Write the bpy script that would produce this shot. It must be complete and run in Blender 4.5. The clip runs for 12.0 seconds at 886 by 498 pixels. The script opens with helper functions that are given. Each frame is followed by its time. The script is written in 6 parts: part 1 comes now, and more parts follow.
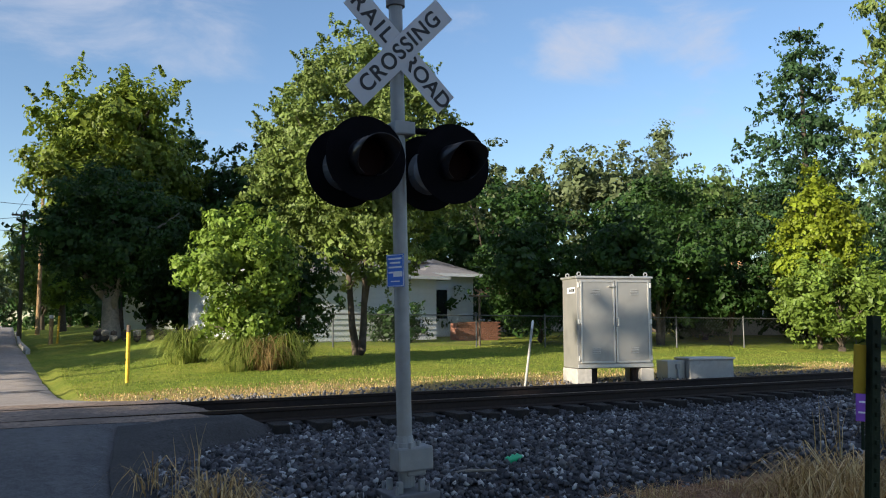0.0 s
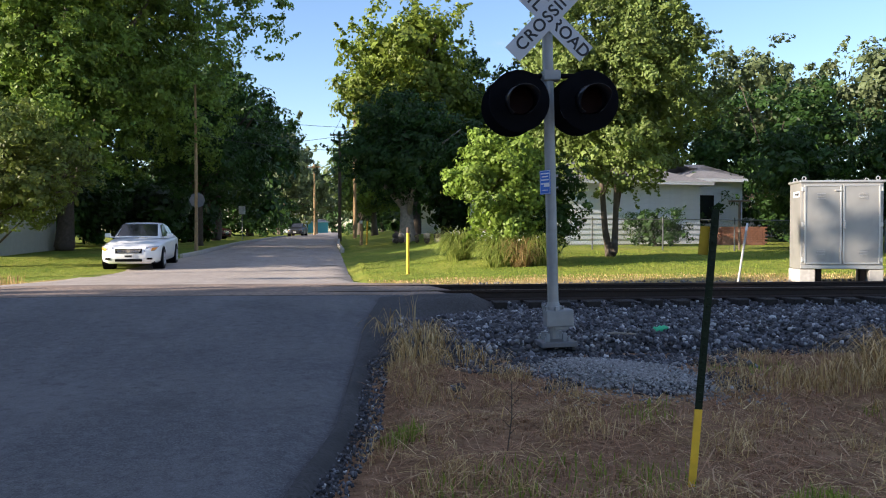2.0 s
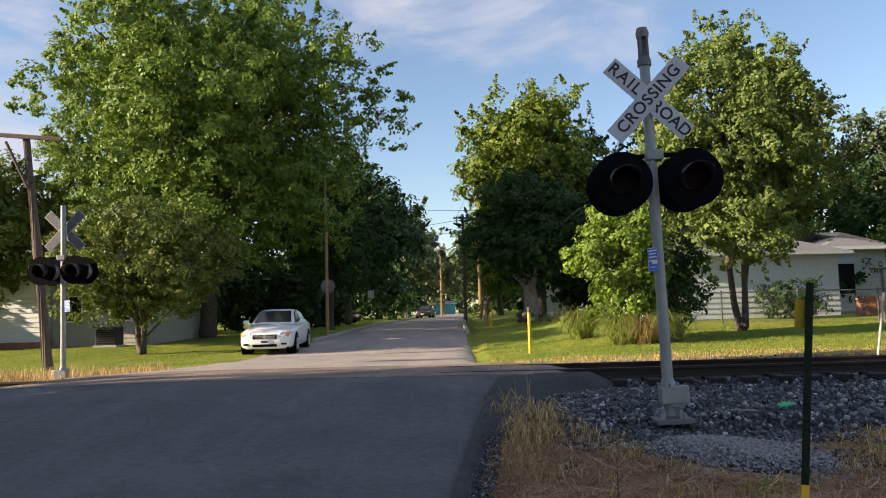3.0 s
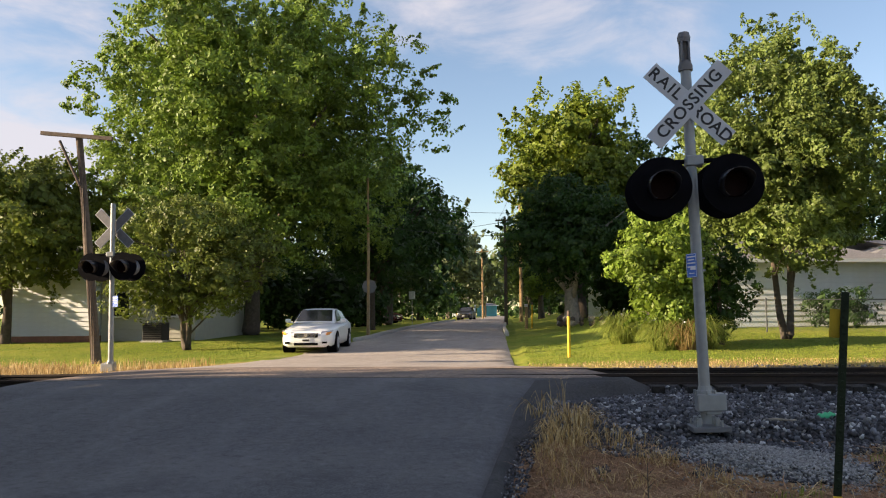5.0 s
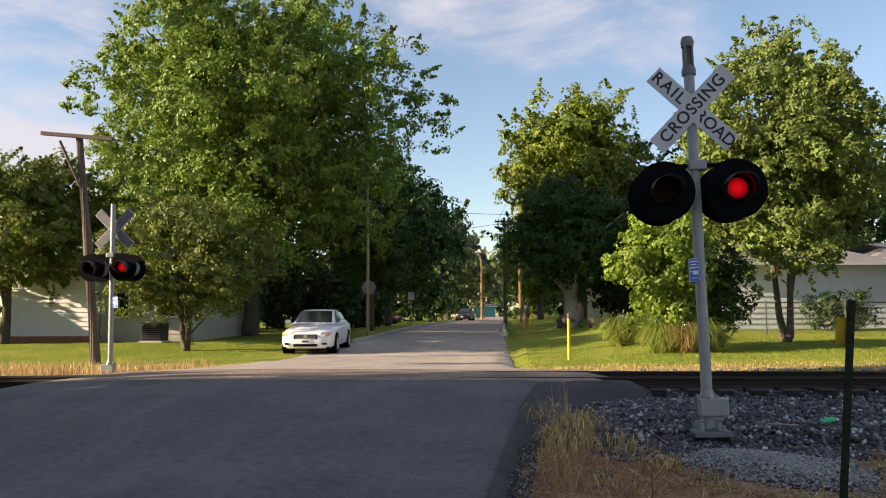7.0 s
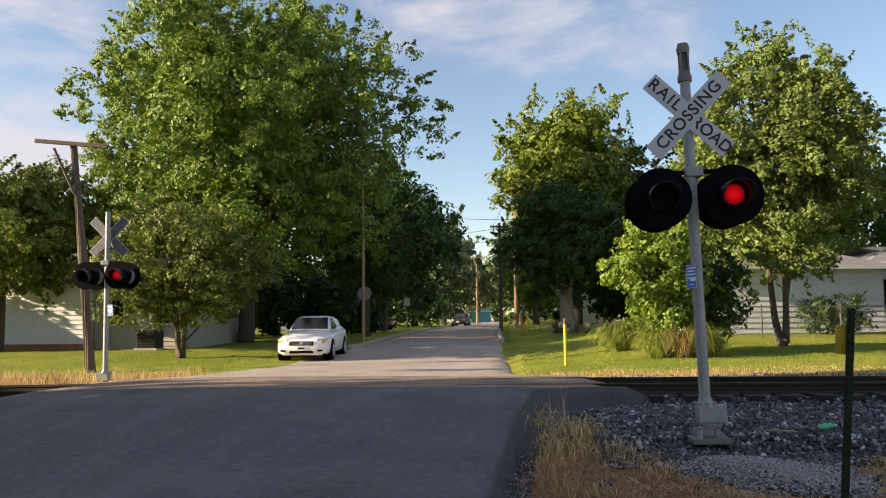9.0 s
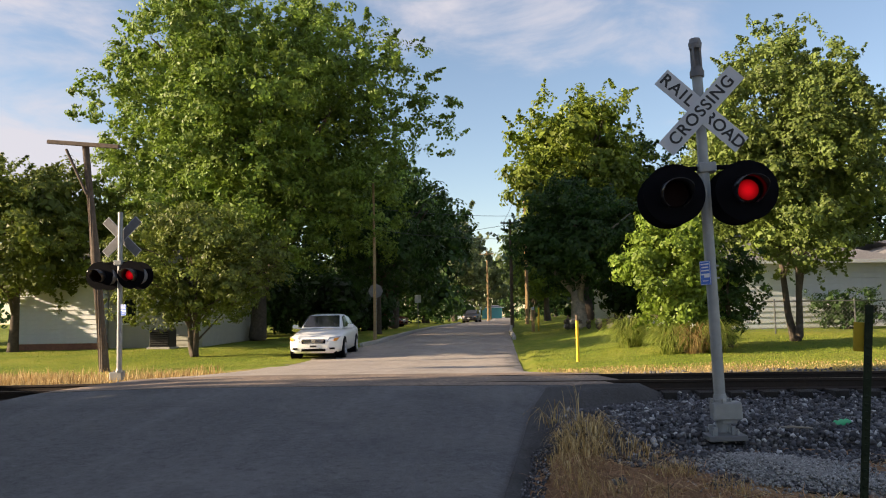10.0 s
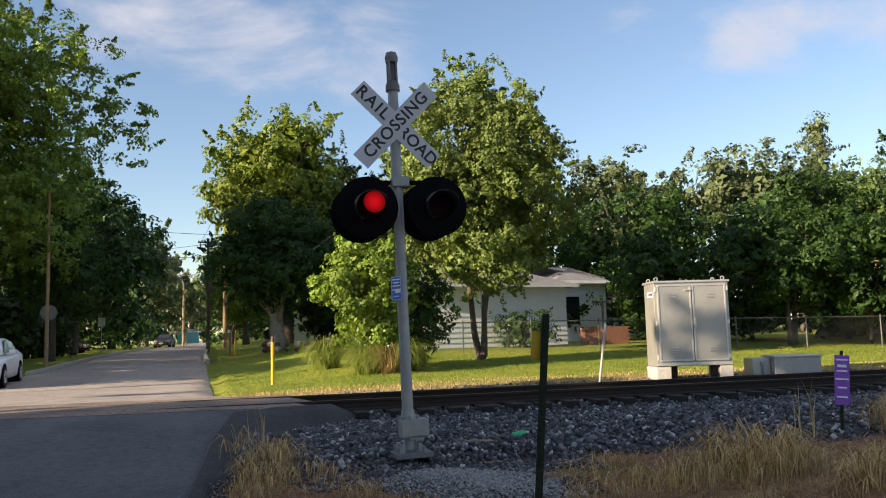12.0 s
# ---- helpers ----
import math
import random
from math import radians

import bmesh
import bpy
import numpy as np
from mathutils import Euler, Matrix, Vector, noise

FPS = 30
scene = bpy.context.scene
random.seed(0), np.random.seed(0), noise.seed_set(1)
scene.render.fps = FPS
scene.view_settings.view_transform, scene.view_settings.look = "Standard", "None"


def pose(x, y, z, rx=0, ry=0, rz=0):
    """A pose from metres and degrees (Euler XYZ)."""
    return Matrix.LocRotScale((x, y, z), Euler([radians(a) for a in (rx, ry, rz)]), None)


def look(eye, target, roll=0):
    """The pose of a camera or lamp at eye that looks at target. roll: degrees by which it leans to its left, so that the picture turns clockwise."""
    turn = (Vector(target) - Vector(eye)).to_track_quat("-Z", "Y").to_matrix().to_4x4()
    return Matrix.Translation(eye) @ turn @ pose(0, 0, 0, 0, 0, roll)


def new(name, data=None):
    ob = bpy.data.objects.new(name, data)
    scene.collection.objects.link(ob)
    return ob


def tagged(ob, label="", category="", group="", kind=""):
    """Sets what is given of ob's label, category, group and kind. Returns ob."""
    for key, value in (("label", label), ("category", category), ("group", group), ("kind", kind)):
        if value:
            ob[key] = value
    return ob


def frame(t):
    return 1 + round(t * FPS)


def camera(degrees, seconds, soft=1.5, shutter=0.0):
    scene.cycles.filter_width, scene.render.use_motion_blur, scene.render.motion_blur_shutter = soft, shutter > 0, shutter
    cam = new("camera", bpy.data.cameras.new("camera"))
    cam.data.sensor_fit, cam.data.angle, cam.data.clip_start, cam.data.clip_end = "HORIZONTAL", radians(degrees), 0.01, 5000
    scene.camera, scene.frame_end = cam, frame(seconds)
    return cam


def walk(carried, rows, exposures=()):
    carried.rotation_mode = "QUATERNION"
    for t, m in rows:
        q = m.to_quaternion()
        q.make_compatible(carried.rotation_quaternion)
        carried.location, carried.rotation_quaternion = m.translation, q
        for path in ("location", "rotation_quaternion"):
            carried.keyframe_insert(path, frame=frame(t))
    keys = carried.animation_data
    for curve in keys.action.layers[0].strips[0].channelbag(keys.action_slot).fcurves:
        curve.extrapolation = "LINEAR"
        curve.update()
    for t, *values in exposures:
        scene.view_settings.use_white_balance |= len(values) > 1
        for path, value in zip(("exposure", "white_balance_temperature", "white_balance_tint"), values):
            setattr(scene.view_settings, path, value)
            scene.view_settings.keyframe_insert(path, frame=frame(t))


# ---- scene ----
cam = camera(56.7, 12.0, soft=1.1)
PATH = [
    (0, (-0.351, 2.91, 1.349), (0.572, 4.675, 1.531), -0.2),
    (0.5, (-0.121, 2.093, 1.314), (0.759, 3.88, 1.484), -0.9),
    (1, (0.128, 1.268, 1.284), (0.828, 3.141, 1.366), 3.2),
    (1.5, (0.262, 0.55, 1.235), (0.898, 2.445, 1.192), 2.7),
    (2, (0.162, -0.013, 1.236), (0.408, 1.972, 1.193), 0.0),
    (2.5, (0.27, -0.242, 1.228), (0.225, 1.756, 1.33), -1.3),
    (3, (0.331, -0.385, 1.247), (0.272, 1.608, 1.402), -1.6),
    (5, (0.397, -0.459, 1.25), (0.235, 1.528, 1.411), -0.5),
    (5.5, (0.385, -0.47, 1.269), (0.218, 1.517, 1.427), -0.5),
    (6, (0.379, -0.431, 1.287), (0.221, 1.557, 1.448), -0.6),
    (6.5, (0.36, -0.452, 1.282), (0.193, 1.534, 1.445), -0.4),
    (7, (0.353, -0.453, 1.289), (0.194, 1.534, 1.451), -0.3),
    (9, (0.331, -0.432, 1.323), (0.184, 1.555, 1.497), -0.6),
    (9.5, (0.318, -0.458, 1.329), (0.159, 1.529, 1.5), -0.8),
    (10, (0.306, -0.427, 1.343), (0.134, 1.558, 1.509), -1.0),
    (10.5, (0.307, -0.43, 1.335), (0.131, 1.554, 1.514), -0.8),
    (11, (0.343, -0.426, 1.327), (0.169, 1.558, 1.521), -0.4),
    (11.5, (0.403, -0.462, 1.282), (0.564, 1.522, 1.48), -0.8),
    (12, (0.5, 0.106, 1.26), (1.036, 2.022, 1.468), -1.55),
]
EXPOSURES = [(0, 1.26, 5950, 12), (0.5, 1.60, 6150, 15), (1.0, 1.68, 5700, 17), (1.5, 1.92, 5500, 20), (2.0, 1.68, 5850, 18), (2.5, 1.40, 6300, 15), (3.0, 1.46, 6550, 17),
             (5.0, 1.59, 7050, 18), (9.5, 1.54, 7100, 18), (11.0, 1.48, 6950, 17), (12.0, 1.50, 6750, 16)]
walk(cam, [(t, look(eye, target, roll)) for t, eye, target, roll in PATH], EXPOSURES)

# ---- light ----
SUN_DIR = Vector((0.93, 0.24, -0.285)).normalized()   # the way the evening sunlight travels
world = bpy.data.worlds.new("sky")
scene.world = world
world.use_nodes = True
wn, wl = world.node_tree.nodes, world.node_tree.links
wn.clear()
w_out = wn.new("ShaderNodeOutputWorld")
w_bg = wn.new("ShaderNodeBackground")
w_sky = wn.new("ShaderNodeTexSky")
w_sky.sky_type = "NISHITA"
w_sky.sun_disc = False
w_sky.sun_elevation = math.asin(-SUN_DIR.z)
w_sky.sun_rotation = math.atan2(-SUN_DIR.x, -SUN_DIR.y)
w_sky.air_density, w_sky.dust_density, w_sky.ozone_density = 1.0, 0.1, 1.8
w_bg.inputs[1].default_value = 0.073
# thin evening cloud: streaks and small heaps, thickest in a few banks named by bearing and height in degrees


def w_math(op, a, b=None):
    n = wn.new("ShaderNodeMath")
    n.operation = op
    for k, v in enumerate((a, b)):
        if isinstance(v, (int, float)):
            n.inputs[k].default_value = v
        elif v is not None:
            wl.new(v, n.inputs[k])
    return n.outputs[0]


w_tc = wn.new("ShaderNodeTexCoord")
w_sep = wn.new("ShaderNodeSeparateXYZ")
wl.new(w_tc.outputs["Generated"], w_sep.inputs[0])
w_az = w_math("ARCTAN2", w_sep.outputs[0], w_sep.outputs[1])
w_el = w_math("ARCSINE", w_sep.outputs[2])
w_map = wn.new("ShaderNodeMapping")
w_map.inputs["Scale"].default_value = (1.7, 1.7, 4.6)
w_map.inputs["Location"].default_value = (0.35, 0.2, 0.1)
w_noise = wn.new("ShaderNodeTexNoise")
w_noise.inputs["Scale"].default_value = 3.2
w_noise.inputs["Detail"].default_value = 9
w_noise.inputs["Roughness"].default_value = 0.58
w_noise.inputs["Distortion"].default_value = 0.35
wl.new(w_tc.outputs["Generated"], w_map.inputs[0])
wl.new(w_map.outputs[0], w_noise.inputs[0])
w_cover = 0.0
# the last three banks lie out of view, added to brighten and whiten the shade
for az, el, wide, high, much in ((2, 20.5, 11, 3.6, 0.34), (-36, 17, 12, 10, 0.30), (-33, 9.5, 6, 2.6, 0.40), (-7, 23, 4, 5, 0.20), (38, 18.5, 5, 2.2, 0.29), (46.5, 18, 3, 2.6, 0.32), (30, 21, 4, 1.6, 0.22), (14, 13, 4, 1.2, 0.2), (-80, 25, 30, 14, 0.2), (120, 30, 40, 14, 0.2), (0, 66, 260, 26, 0.42)):
    dx = w_math("DIVIDE", w_math("SUBTRACT", w_az, radians(az)), radians(wide))
    dy = w_math("DIVIDE", w_math("SUBTRACT", w_el, radians(el)), radians(high))
    r2 = w_math("ADD", w_math("MULTIPLY", dx, dx), w_math("MULTIPLY", dy, dy))
    w_cover = w_math("ADD", w_math("MULTIPLY", w_math("POWER", 2.718, w_math("MULTIPLY", r2, -1.0)), much), w_cover)
w_rng = wn.new("ShaderNodeMapRange")
w_rng.interpolation_type = "SMOOTHSTEP"
w_rng.inputs[1].default_value, w_rng.inputs[2].default_value, w_rng.inputs[4].default_value = 0.60, 0.98, 0.9
wl.new(w_math("ADD", w_noise.outputs[0], w_cover), w_rng.inputs[0])
w_mix = wn.new("ShaderNodeMix")
w_mix.data_type = "RGBA"
w_mix.inputs[7].default_value = (3.5, 3.65, 4.05, 1)
wl.new(w_rng.outputs[0], w_mix.inputs[0])
wl.new(w_sky.outputs[0], w_mix.inputs[6])
wl.new(w_mix.outputs[2], w_bg.inputs[0])
wl.new(w_bg.outputs[0], w_out.inputs[0])

sun_data = bpy.data.lights.new("sun", "SUN")
sun_data.energy, sun_data.angle, sun_data.color = 4.3, radians(0.6), (1.0, 0.85, 0.60)
sun = new("sun", sun_data)
sun.matrix_world = look((-60, -20, 30), Vector((-60, -20, 30)) + SUN_DIR)


# ---- materials ----
def material(name, color, rough=0.8, metal=0.0, vary=0.25, scale=6.0, bump=0.0, bump_scale=60.0, second=None, second_scale=1.2,
             random_hue=0.0, emit=None, strength=0.0, spec=0.5):
    """A principled surface with two scales of variation and a fine relief."""
    m = bpy.data.materials.new(name)
    m.use_nodes = True
    n, l = m.node_tree.nodes, m.node_tree.links
    b = n["Principled BSDF"]
    b.inputs["Roughness"].default_value = rough
    b.inputs["Metallic"].default_value = metal
    b.inputs["Specular IOR Level"].default_value = spec
    tc = n.new("ShaderNodeTexCoord")
    n1 = n.new("ShaderNodeTexNoise")
    n1.inputs["Scale"].default_value, n1.inputs["Detail"].default_value = scale, 6
    n2 = n.new("ShaderNodeTexNoise")
    n2.inputs["Scale"].default_value, n2.inputs["Detail"].default_value = second_scale, 3
    l.new(tc.outputs["Object"], n1.inputs[0])
    l.new(tc.outputs["Object"], n2.inputs[0])
    mix = n.new("ShaderNodeMix")
    mix.data_type = "RGBA"
    c = Vector(color)
    mix.inputs[6].default_value = (*(c * (1 - vary)), 1)
    mix.inputs[7].default_value = (*(c * (1 + vary)), 1)
    r1 = n.new("ShaderNodeMapRange")
    r1.inputs[1].default_value, r1.inputs[2].default_value = 0.3, 0.7
    l.new(n1.outputs[0], r1.inputs[0])
    l.new(r1.outputs[0], mix.inputs[0])
    mix2 = n.new("ShaderNodeMix")
    mix2.data_type = "RGBA"
    r2 = n.new("ShaderNodeMapRange")
    r2.inputs[1].default_value, r2.inputs[2].default_value = 0.42, 0.68
    l.new(n2.outputs[0], r2.inputs[0])
    l.new(r2.outputs[0], mix2.inputs[0])
    l.new(mix.outputs[2], mix2.inputs[6])
    mix2.inputs[7].default_value = (*(second if second else c * (1 - vary * 0.6)), 1)
    l.new(mix2.outputs[2], b.inputs["Base Color"])
    if bump:
        n3 = n.new("ShaderNodeTexNoise")
        n3.inputs["Scale"].default_value, n3.inputs["Detail"].default_value = bump_scale, 4
        l.new(tc.outputs["Object"], n3.inputs[0])
        bp = n.new("ShaderNodeBump")
        bp.inputs["Strength"].default_value, bp.inputs["Distance"].default_value = bump, 0.02
        l.new(n3.outputs[0], bp.inputs["Height"])
        l.new(bp.outputs[0], b.inputs["Normal"])
    if emit:
        b.inputs["Emission Color"].default_value = (*emit, 1)
        b.inputs["Emission Strength"].default_value = strength
    return m


def weather_road(m, speck, light, dark):
    """Aggregate specks, long wheel-worn streaks and fine cracks on a road surface."""
    n, l = m.node_tree.nodes, m.node_tree.links
    b = n["Principled BSDF"]
    src = b.inputs["Base Color"].links[0].from_socket
    tc = n.new("ShaderNodeTexCoord")

    def layer(src, fac, color):
        x = n.new("ShaderNodeMix")
        x.data_type = "RGBA"
        l.new(fac, x.inputs[0])
        l.new(src, x.inputs[6])
        x.inputs[7].default_value = (*color, 1)
        return x.outputs[2]

    def ranged(sock, a, c, top):
        r = n.new("ShaderNodeMapRange")
        for i, v in ((1, a), (2, c), (3, 0.0), (4, top)):
            r.inputs[i].default_value = v
        l.new(sock, r.inputs[0])
        return r.outputs[0]

    t = n.new("ShaderNodeTexNoise")
    t.inputs["Scale"].default_value, t.inputs["Detail"].default_value = speck, 3
    l.new(tc.outputs["Object"], t.inputs[0])
    src = layer(src, ranged(t.outputs[0], 0.56, 0.66, 0.75), light)
    src = layer(src, ranged(t.outputs[0], 0.44, 0.34, 0.7), dark)
    mp = n.new("ShaderNodeMapping")
    mp.inputs["Scale"].default_value = (1.5, 0.12, 1)
    l.new(tc.outputs["Object"], mp.inputs[0])
    t2 = n.new("ShaderNodeTexNoise")
    t2.inputs["Scale"].default_value, t2.inputs["Detail"].default_value = 1.0, 5
    l.new(mp.outputs[0], t2.inputs[0])
    src = layer(src, ranged(t2.outputs[0], 0.5, 0.75, 0.6), light)
    t3 = n.new("ShaderNodeTexNoise")
    t3.inputs["Scale"].default_value, t3.inputs["Detail"].default_value = 0.55, 6
    l.new(tc.outputs["Object"], t3.inputs[0])
    src = layer(src, ranged(t3.outputs[0], 0.55, 0.7, 0.55), dark)
    t4 = n.new("ShaderNodeTexNoise")
    t4.inputs["Scale"].default_value, t4.inputs["Detail"].default_value, t4.inputs["Roughness"].default_value = speck * 0.13, 8, 0.75
    l.new(tc.outputs["Object"], t4.inputs[0])
    src = layer(src, ranged(t4.outputs[0], 0.53, 0.66, 0.6), light)
    src = layer(src, ranged(t4.outputs[0], 0.47, 0.34, 0.7), dark)
    l.new(src, b.inputs["Base Color"])


def island_material(name, colors, rough=0.6, through_light=0.35, spec=0.3, patch=0.0):
    """Leaves, blades and stones: each island takes its own shade out of a ramp."""
    m = bpy.data.materials.new(name)
    m.use_nodes = True
    n, l = m.node_tree.nodes, m.node_tree.links
    b = n["Principled BSDF"]
    b.inputs["Roughness"].default_value = rough
    b.inputs["Specular IOR Level"].default_value = spec
    geo = n.new("ShaderNodeNewGeometry")
    ramp = n.new("ShaderNodeValToRGB")
    e = ramp.color_ramp.elements
    while len(e) < len(colors):
        e.new(0.5)
    for i, c in enumerate(colors):
        e[i].position = i / (len(colors) - 1)
        e[i].color = (*c, 1)
    l.new(geo.outputs["Random Per Island"], ramp.inputs[0])
    color = ramp.outputs[0]
    if patch:
        tc = n.new("ShaderNodeTexCoord")
        t = n.new("ShaderNodeTexNoise")
        t.inputs["Scale"].default_value, t.inputs["Detail"].default_value = patch, 3
        l.new(tc.outputs["Object"], t.inputs[0])
        r = n.new("ShaderNodeMapRange")
        for k, v in ((1, 0.3), (2, 0.7), (3, 0.62), (4, 1.38)):
            r.inputs[k].default_value = v
        l.new(t.outputs[0], r.inputs[0])
        sc = n.new("ShaderNodeVectorMath")
        sc.operation = "SCALE"
        l.new(color, sc.inputs[0])
        l.new(r.outputs[0], sc.inputs["Scale"])
        color = sc.outputs[0]
    l.new(color, b.inputs["Base Color"])
    if through_light:
        tr = n.new("ShaderNodeBsdfTranslucent")
        l.new(color, tr.inputs[0])
        mx = n.new("ShaderNodeMixShader")
        mx.inputs[0].default_value = through_light
        l.new(b.outputs[0], mx.inputs[1])
        l.new(tr.outputs[0], mx.inputs[2])
        l.new(mx.outputs[0], n["Material Output"].inputs[0])
    return m


M_ASPHALT = material("asphalt", (0.080, 0.081, 0.088), 0.86, vary=0.42, scale=45, bump=0.4, bump_scale=140, second=(0.108, 0.107, 0.110), second_scale=0.5)
M_STREET = material("worn_asphalt", (0.37, 0.315, 0.275), 0.9, vary=0.2, scale=25, bump=0.3, bump_scale=120, second=(0.29, 0.25, 0.225), second_scale=0.35)
weather_road(M_ASPHALT, 70, (0.15, 0.15, 0.16), (0.035, 0.035, 0.04))
weather_road(M_STREET, 30, (0.45, 0.39, 0.34), (0.20, 0.175, 0.155))
M_SHOULDER = material("broken_asphalt", (0.05, 0.048, 0.05), 0.95, vary=0.5, scale=30, bump=0.9, bump_scale=45)
M_CONCRETE = material("concrete", (0.42, 0.40, 0.37), 0.9, vary=0.18, scale=12, bump=0.3, bump_scale=80)
M_RAIL = material("rusty_rail", (0.030, 0.019, 0.015), 0.85, 0.1, vary=0.35, scale=14, bump=0.2)
M_RAILTOP = material("worn_rail_head", (0.16, 0.095, 0.06), 0.5, 0.6, vary=0.25, scale=10)
M_TIE = material("old_tie", (0.020, 0.016, 0.014), 0.95, vary=0.4, scale=12, bump=0.5)
M_GALV = material("galvanised_paint", (0.26, 0.27, 0.285), 0.5, 0.35, vary=0.14, scale=9, bump=0.05, second=(0.23, 0.24, 0.25))
M_GALVDARK = material("dull_zinc", (0.16, 0.16, 0.17), 0.7, 0.2, vary=0.2, scale=8)
M_ALU = material("weathered_aluminium", (0.38, 0.37, 0.35), 0.42, 0.5, vary=0.14, scale=3, bump=0.06, second=(0.40, 0.385, 0.36), second_scale=1.6)
M_ALU_EDGE = material("bare_aluminium_edge", (0.60, 0.59, 0.57), 0.40, 0.7, vary=0.1, scale=8)
M_WHITE = material("white_sign_sheet", (0.46, 0.48, 0.53), 0.5, vary=0.08, scale=5, second=(0.40, 0.42, 0.47))
M_BLACK = material("black_lamp_enamel", (0.005, 0.005, 0.007), 0.85, vary=0.3, scale=6, spec=0.05)
M_LETTER = material("black_lettering", (0.012, 0.012, 0.016), 0.6)
M_HOUSING = material("dull_grey_lamp_housing", (0.20, 0.21, 0.23), 0.45, 0.3, vary=0.2)
M_HOOD = material("worn_black_hood_enamel", (0.010, 0.010, 0.013), 0.32, vary=0.3, scale=9, spec=0.6)
M_LENS = material("dark_red_lens", (0.008, 0.001, 0.001), 0.6, vary=0.2, spec=0.08)
M_GLOW = material("lit_red_lens", (0.15, 0.002, 0.002), 0.6, spec=0.05, emit=(1.0, 0.008, 0.016), strength=0.15)
gn, gl = M_GLOW.node_tree.nodes, M_GLOW.node_tree.links
g_tc, g_len, g_rng = gn.new("ShaderNodeTexCoord"), gn.new("ShaderNodeVectorMath"), gn.new("ShaderNodeMapRange")
g_len.operation = "LENGTH"
for g_k, g_v in ((1, 0.03), (2, 0.120), (3, 0.19), (4, 0.03)):
    g_rng.inputs[g_k].default_value = g_v
gl.new(g_tc.outputs["Object"], g_len.inputs[0])
gl.new(g_len.outputs["Value"], g_rng.inputs[0])
gl.new(g_rng.outputs[0], gn["Principled BSDF"].inputs["Emission Strength"])
M_BLUE = material("blue_sign_sheet", (0.015, 0.12, 0.55), 0.5, vary=0.1)
M_SIGNWHITE = material("white_sign_print", (0.7, 0.72, 0.75), 0.5)
M_YELLOW = material("yellow_marker_paint", (0.75, 0.46, 0.02), 0.55, vary=0.15, scale=10, second=(0.6, 0.36, 0.03))
M_GREENPOST = material("dark_green_post_paint", (0.016, 0.024, 0.014), 0.85, vary=0.35, scale=20, bump=0.15, spec=0.15)
M_OLIVE = material("dull_yellow_plate_paint", (0.36, 0.25, 0.02), 0.7, vary=0.25, scale=14, bump=0.1, spec=0.2)
M_PURPLE = material("purple_sign_sheet", (0.20, 0.05, 0.42), 0.5, vary=0.2, scale=10)
M_BARK = material("bark", (0.085, 0.066, 0.05), 0.95, vary=0.4, scale=8, bump=0.8, bump_scale=25)
M_PALEBARK = material("pale_bark", (0.30, 0.26, 0.21), 0.95, vary=0.3, scale=8, bump=0.6, bump_scale=25)
M_POLE = material("weathered_pole_wood", (0.12, 0.09, 0.07), 0.92, vary=0.3, scale=10, bump=0.4, bump_scale=40)
M_TANPOLE = material("tan_pole_wood", (0.34, 0.23, 0.12), 0.9, vary=0.25, scale=10, bump=0.4, bump_scale=40)
M_SIDING = material("white_siding", (0.66, 0.68, 0.71), 0.6, vary=0.06, scale=4)
M_SIDING2 = material("cream_siding", (0.38, 0.375, 0.32), 0.6, vary=0.06, scale=4)
M_ROOF = material("grey_shingle", (0.20, 0.19, 0.19), 0.95, vary=0.25, scale=18, bump=0.5)
M_TANROOF = material("tan_shingle", (0.42, 0.23, 0.12), 0.95, vary=0.25, scale=14, bump=0.5)
M_BRICK = material("red_brick", (0.33, 0.15, 0.10), 0.9, vary=0.3, scale=9, bump=0.4)
M_TANWALL = material("tan_stucco", (0.42, 0.37, 0.28), 0.9, vary=0.12, scale=6)
M_DARKGLASS = material("dark_window_glass", (0.015, 0.018, 0.022), 0.08, vary=0.2)
M_FENCE = material("fence_galvanised", (0.12, 0.125, 0.13), 0.5, 0.6, vary=0.2)
M_CAR = material("white_car_paint", (0.80, 0.81, 0.83), 0.22, vary=0.02, spec=0.6)
M_TYRE = material("tyre_rubber", (0.018, 0.018, 0.019), 0.85)
M_RIM = material("alloy_rim", (0.5, 0.5, 0.52), 0.35, 0.8)
M_CHROME = material("chrome_trim", (0.7, 0.71, 0.73), 0.18, 0.95)
M_LAMP = material("clear_headlamp", (0.55, 0.56, 0.57), 0.12, 0.4)
M_AMBER = material("amber_lens", (0.85, 0.33, 0.03), 0.3)
M_CARDARK = material("dark_car_paint", (0.03, 0.032, 0.04), 0.3, vary=0.1)
M_CARRED = material("red_car_paint", (0.14, 0.012, 0.012), 0.3, vary=0.1)
M_WIRE = material("black_cable", (0.02, 0.02, 0.022), 0.6)
M_BOTTLE = material("green_plastic", (0.03, 0.45, 0.20), 0.3, vary=0.2)
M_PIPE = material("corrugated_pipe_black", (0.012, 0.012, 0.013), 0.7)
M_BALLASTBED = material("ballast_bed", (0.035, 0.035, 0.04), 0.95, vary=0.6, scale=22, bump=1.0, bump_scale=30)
M_LITGRAVEL = material("fine_pale_gravel", (0.25, 0.245, 0.24), 0.95, vary=0.7, scale=55, bump=1.0, bump_scale=60, second=(0.12, 0.12, 0.125), second_scale=3.0)

